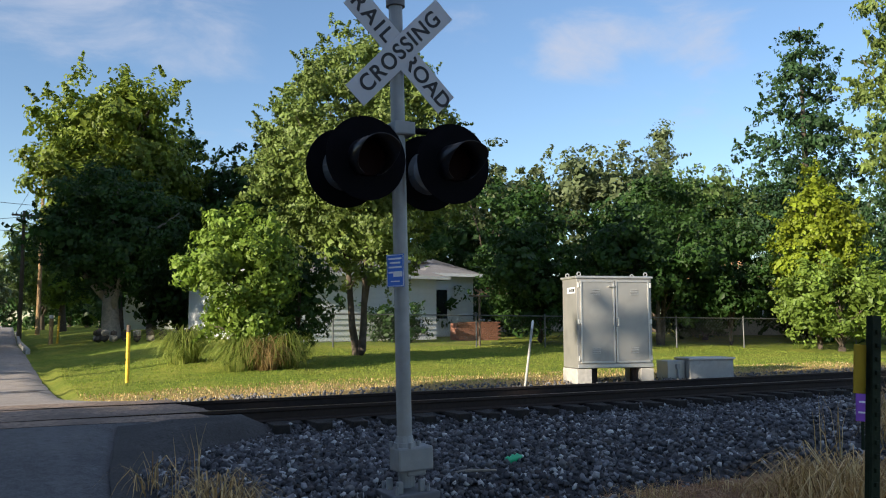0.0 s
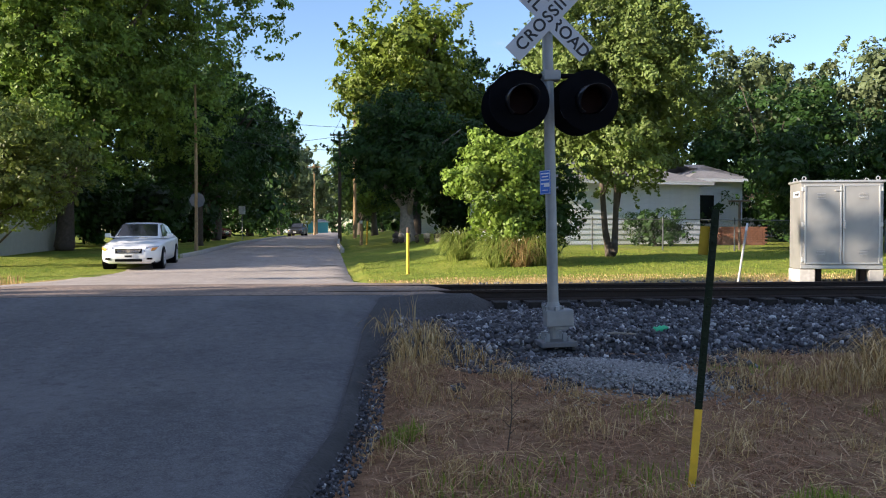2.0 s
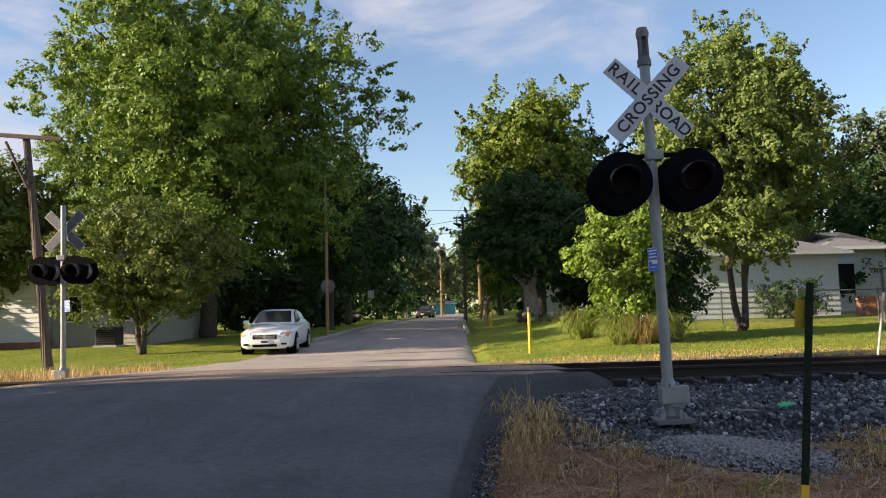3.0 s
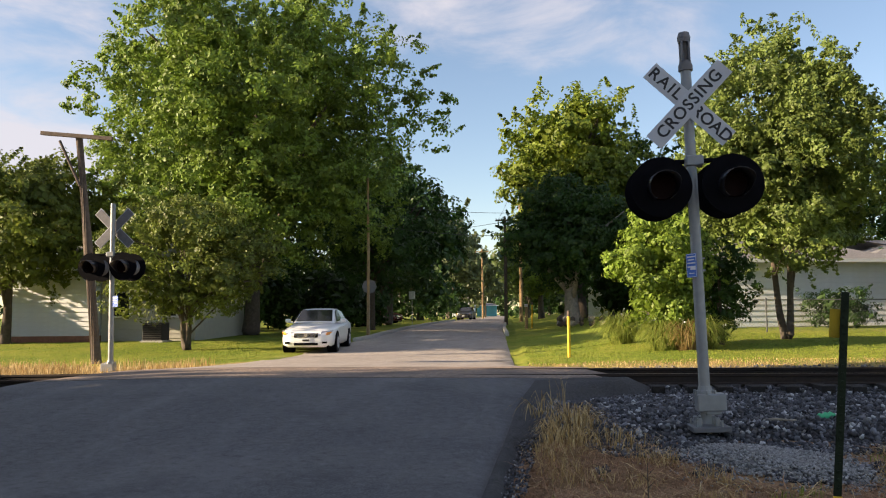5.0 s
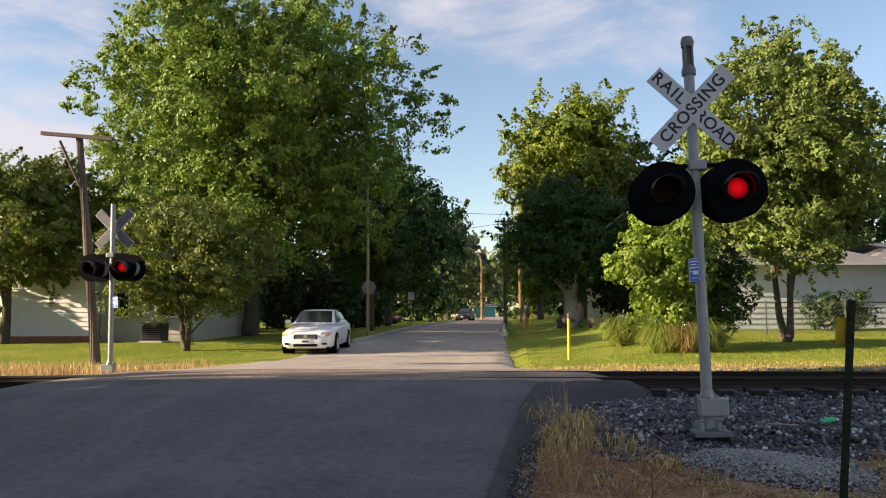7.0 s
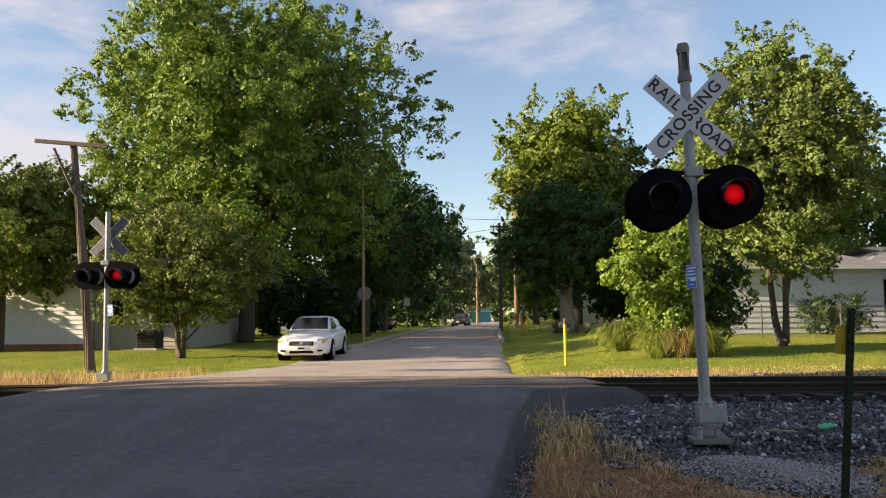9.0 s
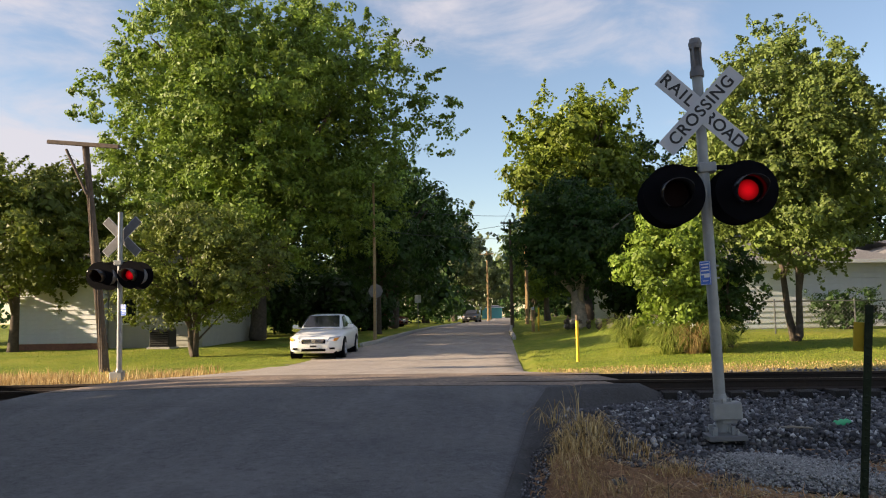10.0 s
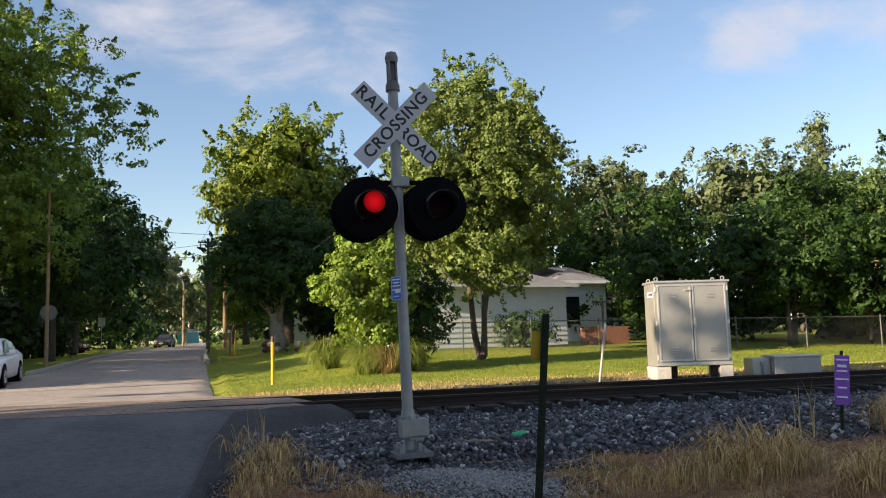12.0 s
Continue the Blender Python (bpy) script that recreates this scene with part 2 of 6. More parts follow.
STONE = [(0.022, 0.022, 0.026), (0.085, 0.085, 0.097), (0.035, 0.033, 0.035), (0.16, 0.16, 0.178), (0.052, 0.044, 0.040), (0.11, 0.11, 0.123), (0.026, 0.027, 0.032), (0.24, 0.24, 0.26), (0.05, 0.05, 0.056), (0.12, 0.115, 0.115), (0.5, 0.5, 0.5)]
M_STONE = island_material("ballast_stone", STONE, 0.9, 0, 0.3)
M_CHIP = island_material("pale_gravel_chip", [(0.11, 0.108, 0.105), (0.32, 0.31, 0.30), (0.20, 0.195, 0.19), (0.42, 0.41, 0.40)], 0.9, 0, 0.3)
M_FARCHIP = island_material("sunlit_ballast_stone", [(0.07, 0.065, 0.065), (0.17, 0.16, 0.155), (0.11, 0.10, 0.10), (0.24, 0.23, 0.22)], 0.9, 0, 0.3)
M_DRY = island_material("dry_grass", [(0.32, 0.155, 0.08), (0.46, 0.27, 0.15), (0.37, 0.19, 0.10), (0.60, 0.41, 0.24), (0.23, 0.11, 0.06), (0.30, 0.20, 0.10)], 0.8, 0.2)
M_STRAW = island_material("straw", [(0.62, 0.42, 0.17), (0.17, 0.10, 0.042), (0.76, 0.55, 0.25), (0.34, 0.21, 0.085), (0.82, 0.64, 0.34), (0.24, 0.15, 0.06), (0.56, 0.40, 0.16)], 0.8, 0.25)
M_LAWNBLADE = island_material("lawn_blade", [(0.13, 0.21, 0.02), (0.23, 0.30, 0.035), (0.33, 0.35, 0.06), (0.17, 0.25, 0.025)], 0.7, 0.35)
M_REED = island_material("ornamental_grass", [(0.26, 0.32, 0.05), (0.12, 0.18, 0.03), (0.36, 0.38, 0.09), (0.20, 0.27, 0.04)], 0.6, 0.35)
M_REEDBROWN = island_material("faded_ornamental_grass", [(0.46, 0.30, 0.12), (0.26, 0.16, 0.06), (0.54, 0.40, 0.17)], 0.7, 0.3)


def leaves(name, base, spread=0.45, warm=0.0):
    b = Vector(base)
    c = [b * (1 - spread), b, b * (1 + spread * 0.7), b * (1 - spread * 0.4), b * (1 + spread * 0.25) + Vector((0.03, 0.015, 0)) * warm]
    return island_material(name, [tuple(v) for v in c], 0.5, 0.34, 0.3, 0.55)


M_LEAF_MAPLE = leaves("maple_leaf", (0.163, 0.242, 0.039), 0.4)
# dark foliage; on trees standing in shade the colour also carries that shade
M_LEAF_DARK = leaves("dark_and_shaded_leaf", (0.036, 0.080, 0.016), 0.4)
M_LEAF_OLIVE = leaves("dull_olive_leaf", (0.140, 0.180, 0.036), 0.45, 1.0)
M_LEAF_LIGHT = leaves("light_leaf", (0.172, 0.258, 0.036), 0.4, 1.0)
M_LEAF_ASH = leaves("ash_leaf", (0.152, 0.208, 0.050), 0.45, 0.6)
M_LEAF_YELLOW = leaves("yellowing_leaf", (0.205, 0.262, 0.018), 0.4, 1.0)
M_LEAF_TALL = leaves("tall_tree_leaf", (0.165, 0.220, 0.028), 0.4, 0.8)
M_LEAF_WOOD = leaves("woodland_leaf", (0.100, 0.150, 0.042), 0.4)
# paler and greyer leaf; distance haze is put into this colour
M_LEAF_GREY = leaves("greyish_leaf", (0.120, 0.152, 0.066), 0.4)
M_NEEDLE = leaves("conifer_needles", (0.040, 0.085, 0.030), 0.4)


# ---- helpers ----
def part(name, bm, mat, parent=None, label="", smooth=False):
    me = bpy.data.meshes.new(name)
    bm.to_mesh(me)
    bm.free()
    me.materials.append(mat)
    if smooth:
        me.polygons.foreach_set("use_smooth", [True] * len(me.polygons))
    ob = new(name, me)
    ob.parent = parent
    if label:
        tagged(ob, label)
    return ob


def part_arrays(name, verts, faces, mat, parent=None, label=""):
    """One mesh object from a vertex array and a face array with a fixed number of corners."""
    me = bpy.data.meshes.new(name)
    verts, faces = np.asarray(verts, np.float32), np.asarray(faces, np.int32)
    k = faces.shape[1]
    me.vertices.add(len(verts))
    me.vertices.foreach_set("co", verts.ravel())
    me.loops.add(faces.size)
    me.loops.foreach_set("vertex_index", faces.ravel())
    me.polygons.add(len(faces))
    me.polygons.foreach_set("loop_start", np.arange(0, faces.size, k, dtype=np.int32))
    me.update(calc_edges=True)
    me.materials.append(mat)
    ob = new(name, me)
    ob.parent = parent
    if label:
        tagged(ob, label)
    return ob


def thing(name, m, label, category, group="", kind=""):
    ob = new(name)
    ob.empty_display_size = 0.2
    ob.matrix_basis = m
    return tagged(ob, label, category, group, kind)


def box(bm, x, y, z, sx, sy, sz, m=None, bevel=0.0):
    """A box centred at x, y, z, with bevelled edges."""
    r = bmesh.ops.create_cube(bm, size=1, matrix=Matrix.Translation((x, y, z)) @ Matrix.Diagonal((sx, sy, sz, 1)))
    vs = r["verts"]
    if bevel:
        es = list({e for v in vs for e in v.link_edges})
        g = bmesh.ops.bevel(bm, geom=es, offset=bevel, segments=2, affect="EDGES", profile=0.5)
        vs = list({v for v in g["verts"]} | {v for v in vs if v.is_valid})
    if m is not None:
        bmesh.ops.transform(bm, matrix=m, verts=[v for v in vs if v.is_valid])
    return vs


def tube(bm, p0, p1, r0, r1=None, seg=16, caps=True):
    p0, p1 = Vector(p0), Vector(p1)
    d = p1 - p0
    m = Matrix.Translation((p0 + p1) / 2) @ d.to_track_quat("Z", "Y").to_matrix().to_4x4()
    r = bmesh.ops.create_cone(bm, cap_ends=caps, segments=seg, radius1=r0, radius2=r0 if r1 is None else r1, depth=d.length, matrix=m)
    return r["verts"]


def limb(bm, points, radii, seg=8):
    """A bent, tapered tube along points."""
    rings = []
    for i, p in enumerate(points):
        d = (points[min(i + 1, len(points) - 1)] - points[max(i - 1, 0)]).normalized()
        q = d.to_track_quat("Z", "Y")
        rings.append([bm.verts.new(p + q @ Vector((math.cos(a) * radii[i], math.sin(a) * radii[i], 0)))
                      for a in (2 * math.pi * k / seg for k in range(seg))])
    for a, b in zip(rings, rings[1:]):
        for k in range(seg):
            bm.faces.new((a[k], a[(k + 1) % seg], b[(k + 1) % seg], b[k]))
    bm.faces.new(rings[-1])
    bm.faces.new(rings[0][::-1])


def text_mesh(name, body, size, mat, parent, m, depth=0.002, space=1.0):
    """Lettering in the built-in font, as a mesh."""
    cu = bpy.data.curves.new(name, "FONT")
    cu.body, cu.size, cu.extrude = body, size, depth
    cu.align_x, cu.align_y, cu.space_character = "CENTER", "CENTER", space
    cu.offset = size * 0.018
    tmp = new("tmp", cu)
    dg = bpy.context.evaluated_depsgraph_get()
    me = bpy.data.meshes.new_from_object(tmp.evaluated_get(dg))
    bpy.data.objects.remove(tmp)
    me.materials.clear()
    me.materials.append(mat)
    ob = new(name, me)
    ob.parent = parent
    ob.matrix_basis = m
    return ob


def interp(table, t):
    return float(np.interp(t, [a for a, _ in table], [b for _, b in table]))


def smooth01(a, b, t):
    t = min(1, max(0, (t - a) / (b - a)))
    return t * t * (3 - 2 * t)


# ---- lie of the land ----
ROAD_Z = [(-80, -1.2), (0, -0.33), (6, -0.29), (8.5, -0.15), (11.5, 0.10), (13.6, 0.215), (16.2, 0.215), (19, 0.10), (22, 0.02), (26, 0.0), (38, 0.36),
          (48, 0.50), (60, 0.60), (100, 0.72), (200, 0.85), (900, 2.0)]
NEAR_Z = [(-80, -1.3), (0, -0.40), (6, -0.36), (8.2, -0.22), (11.5, -0.06), (13, 0.0), (17, 0.06), (22, 0.0), (26, -0.02), (38, 0.36), (48, 0.5), (60, 0.6),
          (100, 0.72), (200, 0.85), (900, 2.0)]
LAWN_Z = [(-80, -1.3), (0, -0.40), (6, -0.38), (8.2, -0.25), (11.5, -0.06), (13, 0.0), (18, 0.10), (22, 0.16), (25, 0.28), (29, 0.46), (36, 0.76), (46, 0.95),
          (70, 1.1), (200, 1.6), (900, 2.5)]
LEFT_Z = [(-80, -1.3), (0, -0.5), (8, -0.35), (13, -0.12), (18, -0.18), (22, -0.16), (26, 0.0), (32, 0.22), (45, 0.42), (70, 0.62), (100, 0.76), (200, 0.95), (900, 2.0)]


def road_z(y):
    return interp(ROAD_Z, y)


def ground_z(x, y):
    base = interp(NEAR_Z, y)
    if x > 0:
        k = smooth01(0.6, 6.0, x)
        z = base * (1 - k) + interp(LAWN_Z, y) * k
    else:
        k = smooth01(-6.0, -9.0, x)
        z = base * (1 - k) + interp(LEFT_Z, y) * k
    # ditch with the culvert mouth
    z -= 0.34 * math.exp(-((x - 5.05) / 0.9) ** 2 - ((y - 4.95) / 0.7) ** 2)
    z += 0.40 * math.exp(-((x - 6.05) / 0.55) ** 2 - ((y - 6.05) / 0.5) ** 2)
    return z


def clear_of_road(x, y):
    """The ground dips under the roadway so that the two sheets never meet."""
    return 0.10 * (smooth01(-6.6, -6.0, x) * (1 - smooth01(0.55, 0.8, x)))


# ---- ground ----
def grid_sheet(name, xs, ys, zfun, mat, kind="structure", label="", category="ground"):
    xs, ys = np.asarray(xs, float), np.asarray(ys, float)
    v = [(x, y, zfun(x, y)) for y in ys for x in xs]
    w = len(xs)
    f = [(j * w + i, j * w + i + 1, (j + 1) * w + i + 1, (j + 1) * w + i) for j in range(len(ys) - 1) for i in range(w - 1)]
    ob = part_arrays(name, v, f, mat)
    ob.data.polygons.foreach_set("use_smooth", [True] * len(ob.data.polygons))
    return tagged(ob, label, category, kind=kind)


def ground_material():
    """Dry, mown and worn grass: green lawns beyond the track, brown stubble on the near side, soil showing through."""
    m = bpy.data.materials.new("grass_and_soil")
    m.use_nodes = True
    n, l = m.node_tree.nodes, m.node_tree.links
    b = n["Principled BSDF"]
    b.inputs["Roughness"].default_value = 0.95
    b.inputs["Specular IOR Level"].default_value = 0.15
    tc = n.new("ShaderNodeTexCoord")

    def noise_ramp(scale, colors, detail=6, lo=0.3, hi=0.7):
        t = n.new("ShaderNodeTexNoise")
        t.inputs["Scale"].default_value, t.inputs["Detail"].default_value, t.inputs["Roughness"].default_value = scale, detail, 0.65
        l.new(tc.outputs["Object"], t.inputs[0])
        r = n.new("ShaderNodeValToRGB")
        e = r.color_ramp.elements
        while len(e) < len(colors):
            e.new(0.5)
        for i, c in enumerate(colors):
            e[i].position = lo + (hi - lo) * i / (len(colors) - 1)
            e[i].color = (*c, 1)
        l.new(t.outputs[0], r.inputs[0])
        return r.outputs[0]

    def mixed(fac, a, c, blend="MIX"):
        x = n.new("ShaderNodeMix")
        x.data_type, x.blend_type = "RGBA", blend
        if isinstance(fac, float):
            x.inputs[0].default_value = fac
        else:
            l.new(fac, x.inputs[0])
        l.new(a, x.inputs[6])
        l.new(c, x.inputs[7])
        return x.outputs[2]

    lawn = mixed(noise_ramp(0.35, [(0, 0, 0), (1, 1, 1)], 4, 0.42, 0.62),
                 noise_ramp(9, [(0.065, 0.10, 0.012), (0.16, 0.215, 0.026), (0.25, 0.29, 0.045)]),
                 noise_ramp(7, [(0.13, 0.155, 0.02), (0.26, 0.275, 0.042), (0.35, 0.325, 0.075)]))
    brown = mixed(noise_ramp(0.8, [(0, 0, 0), (1, 1, 1)], 5, 0.4, 0.65),
                  noise_ramp(14, [(0.09, 0.048, 0.028), (0.23, 0.13, 0.075), (0.34, 0.205, 0.12)]),
                  noise_ramp(11, [(0.12, 0.07, 0.04), (0.27, 0.165, 0.09), (0.40, 0.265, 0.15)]))
    dry = noise_ramp(6, [(0.22, 0.16, 0.07), (0.36, 0.26, 0.11), (0.42, 0.33, 0.15)])
    a = n.new("ShaderNodeVertexColor")
    a.layer_name = "zone"
    sep = n.new("ShaderNodeSeparateColor")
    l.new(a.outputs[0], sep.inputs[0])
    c1 = mixed(sep.outputs[0], brown, lawn)
    c2 = mixed(sep.outputs[1], c1, dry)
    l.new(c2, b.inputs["Base Color"])
    t = n.new("ShaderNodeTexNoise")
    t.inputs["Scale"].default_value, t.inputs["Detail"].default_value = 25, 8
    l.new(tc.outputs["Object"], t.inputs[0])
    bp = n.new("ShaderNodeBump")
    bp.inputs["Strength"].default_value, bp.inputs["Distance"].default_value = 0.7, 0.06
    l.new(t.outputs[0], bp.inputs["Height"])
    l.new(bp.outputs[0], b.inputs["Normal"])
    return m


def steps(stops):
    """Coordinates with a spacing that changes from stop to stop: (from, to, step)."""
    out = []
    for a, b, s in stops:
        out += list(np.arange(a, b - 1e-6, s))
    return out + [stops[-1][1]]


GX = steps([(-900, -100, 100), (-100, -30, 7), (-30, -9, 0.7), (-9, 14, 0.2), (14, 40, 0.9), (40, 100, 6), (100, 900, 100)])
GY = steps([(-120, -20, 10), (-20, -1, 1), (-1, 19, 0.2), (19, 32, 0.4), (32, 60, 1), (60, 120, 4), (120, 900, 60)])


def rough_ground(x, y):
    r = 0.03 * noise.noise((x * 0.9, y * 0.9, 0)) + 0.015 * noise.noise((x * 3.1, y * 3.1, 5))
    bed = smooth01(9.2, 9.8, y) * (1 - smooth01(17.0, 17.6, y)) * (smooth01(0.9, 1.3, x) + 1 - smooth01(-9.6, -9.2, x))
    return ground_z(x, y) + r - clear_of_road(x, y) - 0.45 * bed


M_GROUND = ground_material()
ground = grid_sheet("ground", GX, GY, rough_ground, M_GROUND, label="mown lawn and dry brown verge on uneven soil")
zone = ground.data.color_attributes.new("zone", "FLOAT_COLOR", "POINT")
zc = np.zeros((len(ground.data.vertices), 4), np.float32)
for i, v in enumerate(ground.data.vertices):
    x, y = v.co.x, v.co.y
    wob = 0.5 * noise.noise((x * 0.6, y * 0.6, 3))
    green = smooth01(17.6, 18.4, y + wob) if x > 0 else smooth01(21.5, 23.0, y + wob)
    dryer = smooth01(16.5, 17.5, y) * (1 - smooth01(18.4, 20.2, y + 2 * wob)) if x > 0 else smooth01(16, 17, y) * (1 - smooth01(22, 23.5, y + wob))
    zc[i] = (green, dryer * 0.85, 0, 1)
zone.data.foreach_set("color", zc.ravel())


def road_edges(y):
    """Left and right edge of the roadway at y."""
    right = interp([(-80, -0.3), (4, -0.22), (5.25, -0.02), (6.5, 0.22), (8.3, 0.36), (9.2, 0.44), (11, 0.58), (13.4, 0.90), (13.5, 2.2), (16.3, 2.2), (16.4, 1.3), (18, 0.75), (20, 0.5), (30, 0.30), (48, -0.1), (900, -0.5)], y)
    left = interp([(-80, -8.0), (6, -8.6), (10, -8.8), (12.5, -8.6), (14, -8.3), (16, -8.0), (19, -7.6), (24, -7.2), (31, -6.6), (36, -5.8), (900, -5.6)], y)
    return left, right


def road_sheet(name, y0, y1, step, mat, lift, label):
    ys = list(np.arange(y0, y1, step)) + [y1]
    cols = 26
    v, f = [], []
    for j, y in enumerate(ys):
        a, b = road_edges(y)
        a += 0.06 * noise.noise((y * 1.3, 7, 0)) + 0.04 * noise.noise((y * 4, 3, 0))
        b += 0.05 * noise.noise((y * 1.7, 1, 0)) + 0.04 * noise.noise((y * 5, 2, 0))
        for i in range(cols + 1):
            x = a + (b - a) * i / cols
            edge = min(i, cols - i)
            side = -0.08 if edge == 0 else 0.0
            z = road_z(y) - 0.02 * ((2 * i / cols - 1) ** 2) + 0.008 * noise.noise((x * 0.8, y * 0.8, 9)) + lift + side
            z -= 0.018 * max(0, -x - 5.5) * (1 - smooth01(22, 28, y))
            v.append((x, y, z))
    for j in range(len(ys) - 1):
        for i in range(cols):
            a = j * (cols + 1) + i
            f.append((a, a + 1, a + cols + 2, a + cols + 1))
    ob = part_arrays(name, v, f, mat)
    ob.data.polygons.foreach_set("use_smooth", [True] * len(ob.data.polygons))
    return tagged(ob, label, "road", kind="structure")


road = road_sheet("road", -60, 13.45, 0.25, M_ASPHALT, 0.0, "dark patched asphalt road running up to the crossing")
street = road_sheet("road", 16.35, 420, 0.6, M_STREET, 0.0, "pale worn asphalt street under tall trees")
panel = road_sheet("crossing_surface", 13.45, 16.35, 0.2, material("crossing_boards", (0.24, 0.175, 0.135), 0.9, vary=0.5, scale=16, bump=0.6, bump_scale=40, second=(0.13, 0.10, 0.085)), 0.004, "dark worn timber and asphalt crossing surface")

# ---- track ----
RAIL_Y = (14.02, 15.53)


def track_z(x):
    return 0.218 + 0.010 * min(0, x)


def rail_profile():
    return [(-0.036, 0.0), (0.036, 0.0), (0.036, -0.035), (0.012, -0.055), (0.010, -0.140), (0.075, -0.162), (0.075, -0.175), (-0.075, -0.175),
            (-0.075, -0.162), (-0.010, -0.140), (-0.012, -0.055), (-0.036, -0.035)]


def build_track():
    tr = thing("railway_track", pose(0, 0, 0), "rusty steel rails on dark timber ties in ballast", "railway track", kind="structure")
    xs = [-120, -60, -20, -8, -4, 0, 4, 10, 20, 60, 140]
    for y in RAIL_Y:
        bm = bmesh.new()
        rings = [[bm.verts.new((x, y + a, track_z(x) + b)) for a, b in rail_profile()] for x in xs]
        for p, q in zip(rings, rings[1:]):
            for k in range(12):
                bm.faces.new((p[k], p[(k + 1) % 12], q[(k + 1) % 12], q[k]))
        bmesh.ops.recalc_face_normals(bm, faces=bm.faces)
        rl = part("rail", bm, M_RAIL, tr)
        bm = bmesh.new()
        for a, b in zip(xs, xs[1:]):
            vs = [bm.verts.new((x, y + o, track_z(x) + 0.003)) for x, o in ((a, -0.03), (b, -0.03), (b, 0.03), (a, 0.03))]
            bm.faces.new(vs)
        part("rail_head", bm, M_RAILTOP, rl, "worn brown running surface")
    bm = bmesh.new()
    box(bm, 0, 0, 0, 0.22, 2.6, 0.18, bevel=0.012)
    me = bpy.data.meshes.new("tie")
    bm.to_mesh(me)
    bm.free()
    me.materials.append(M_TIE)
    for i in range(-26, 70):
        x = i * 0.53 + 0.2
        if -8.3 < x < 1.9:
            continue
        t = new("tie", me)
        t.parent = tr
        t.matrix_basis = pose(x, sum(RAIL_Y) / 2 + random.uniform(-0.05, 0.05), track_z(x) - 0.262 + random.uniform(-0.01, 0.01), 0, 0, random.uniform(-1.5, 1.5))
    return tr


track = build_track()


def ballast_z(x, y):
    top = track_z(x) - 0.20
    z = interp([(8.0, -0.30), (9.2, -0.12), (10.5, -0.06), (12.0, -0.07), (12.8, -0.10), (13.4, -0.10), (14.2, top), (16.6, top), (17.6, 0.02), (18.6, 0.0)], y)
    return z


BX = steps([(-120, -30, 10), (-30, -9, 1), (-9, 14, 0.25), (14, 40, 0.8), (40, 140, 10)])
BY = steps([(8.4, 18.2, 0.2)])


def bed_z(x, y):
    if -9 < x < 0.75 and (y < 13.0 or y > 17):
        return min(ballast_z(x, y), road_z(y) - 0.2) + 0.02 * noise.noise((x * 3, y * 3, 1))
    edge = 0.0
    if y < 9.4:
        edge = -0.25 * smooth01(9.4, 8.4, y + 0.5 * noise.noise((x * 0.7, 0, 2)))
    if y > 17.4:
        edge = -0.15 * smooth01(17.5, 18.2, y + 0.3 * noise.noise((x * 0.7, 4, 2)))
    if x < -9:
        edge -= 0.10
    edge += 0.05 * math.exp(-((x - 2.6) / 0.6) ** 2 - ((y - 9.25) / 0.5) ** 2)
    return ballast_z(x, y) + 0.03 * noise.noise((x * 2, y * 2, 1)) + edge


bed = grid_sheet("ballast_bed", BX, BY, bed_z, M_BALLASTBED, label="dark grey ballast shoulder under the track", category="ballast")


def rocks(name, count, place, size, mat, label, category, seed, parent=None):
    """Angular stones: squashed, jittered octahedra and cubes."""
    rng = np.random.default_rng(seed)
    base = np.array([(-1, -1, -1), (1, -1, -1), (1, 1, -1), (-1, 1, -1), (-1, -1, 1), (1, -1, 1), (1, 1, 1), (-1, 1, 1)], float) * 0.55
    quad = np.array([(0, 3, 2, 1), (4, 5, 6, 7), (0, 1, 5, 4), (1, 2, 6, 5), (2, 3, 7, 6), (3, 0, 4, 7)])
    pts = place(rng, count)
    n = len(pts)
    v = base[None] + rng.uniform(-0.28, 0.28, (n, 8, 3))
    v *= (rng.uniform(size[0], size[1], (n, 1, 1)) * rng.uniform(0.6, 1.3, (n, 1, 3)))
    q = rng.normal(size=(n, 4))
    q /= np.linalg.norm(q, axis=1, keepdims=True)
    w, x, y, z = q.T
    R = np.stack([np.stack([1 - 2 * (y * y + z * z), 2 * (x * y - z * w), 2 * (x * z + y * w)], 1),
                  np.stack([2 * (x * y + z * w), 1 - 2 * (x * x + z * z), 2 * (y * z - x * w)], 1),
                  np.stack([2 * (x * z - y * w), 2 * (y * z + x * w), 1 - 2 * (x * x + y * y)], 1)], 1)
    v = np.einsum("nij,nkj->nki", R, v) + pts[:, None, :]
    f = (quad[None] + (np.arange(n) * 8)[:, None, None]).reshape(-1, 4)
    ob = part_arrays(name, v.reshape(-1, 3), f, mat, parent)
    return tagged(ob, label, category, kind="stuff")


def ballast_place(rng, count):
    out = []
    while len(out) < count:
        x, y = 0.8 + 23 * rng.random() ** 1.5, rng.uniform(8.7, 13.9)
        if (x < 1.6 and y > 12.0) or (x < 1.1 and y < 9.6):
            continue
        lo = 8.8 + 0.35 * noise.noise((x * 0.7, 0, 2)) + (0.5 if x < 3 else 0) * 0
        if y < lo or (x - 2.605) ** 2 + (y - 9.25) ** 2 < 0.055:
            continue
        out.append((x, y, bed_z(x, y) + rng.uniform(0.0, 0.035)))
    return np.array(out)


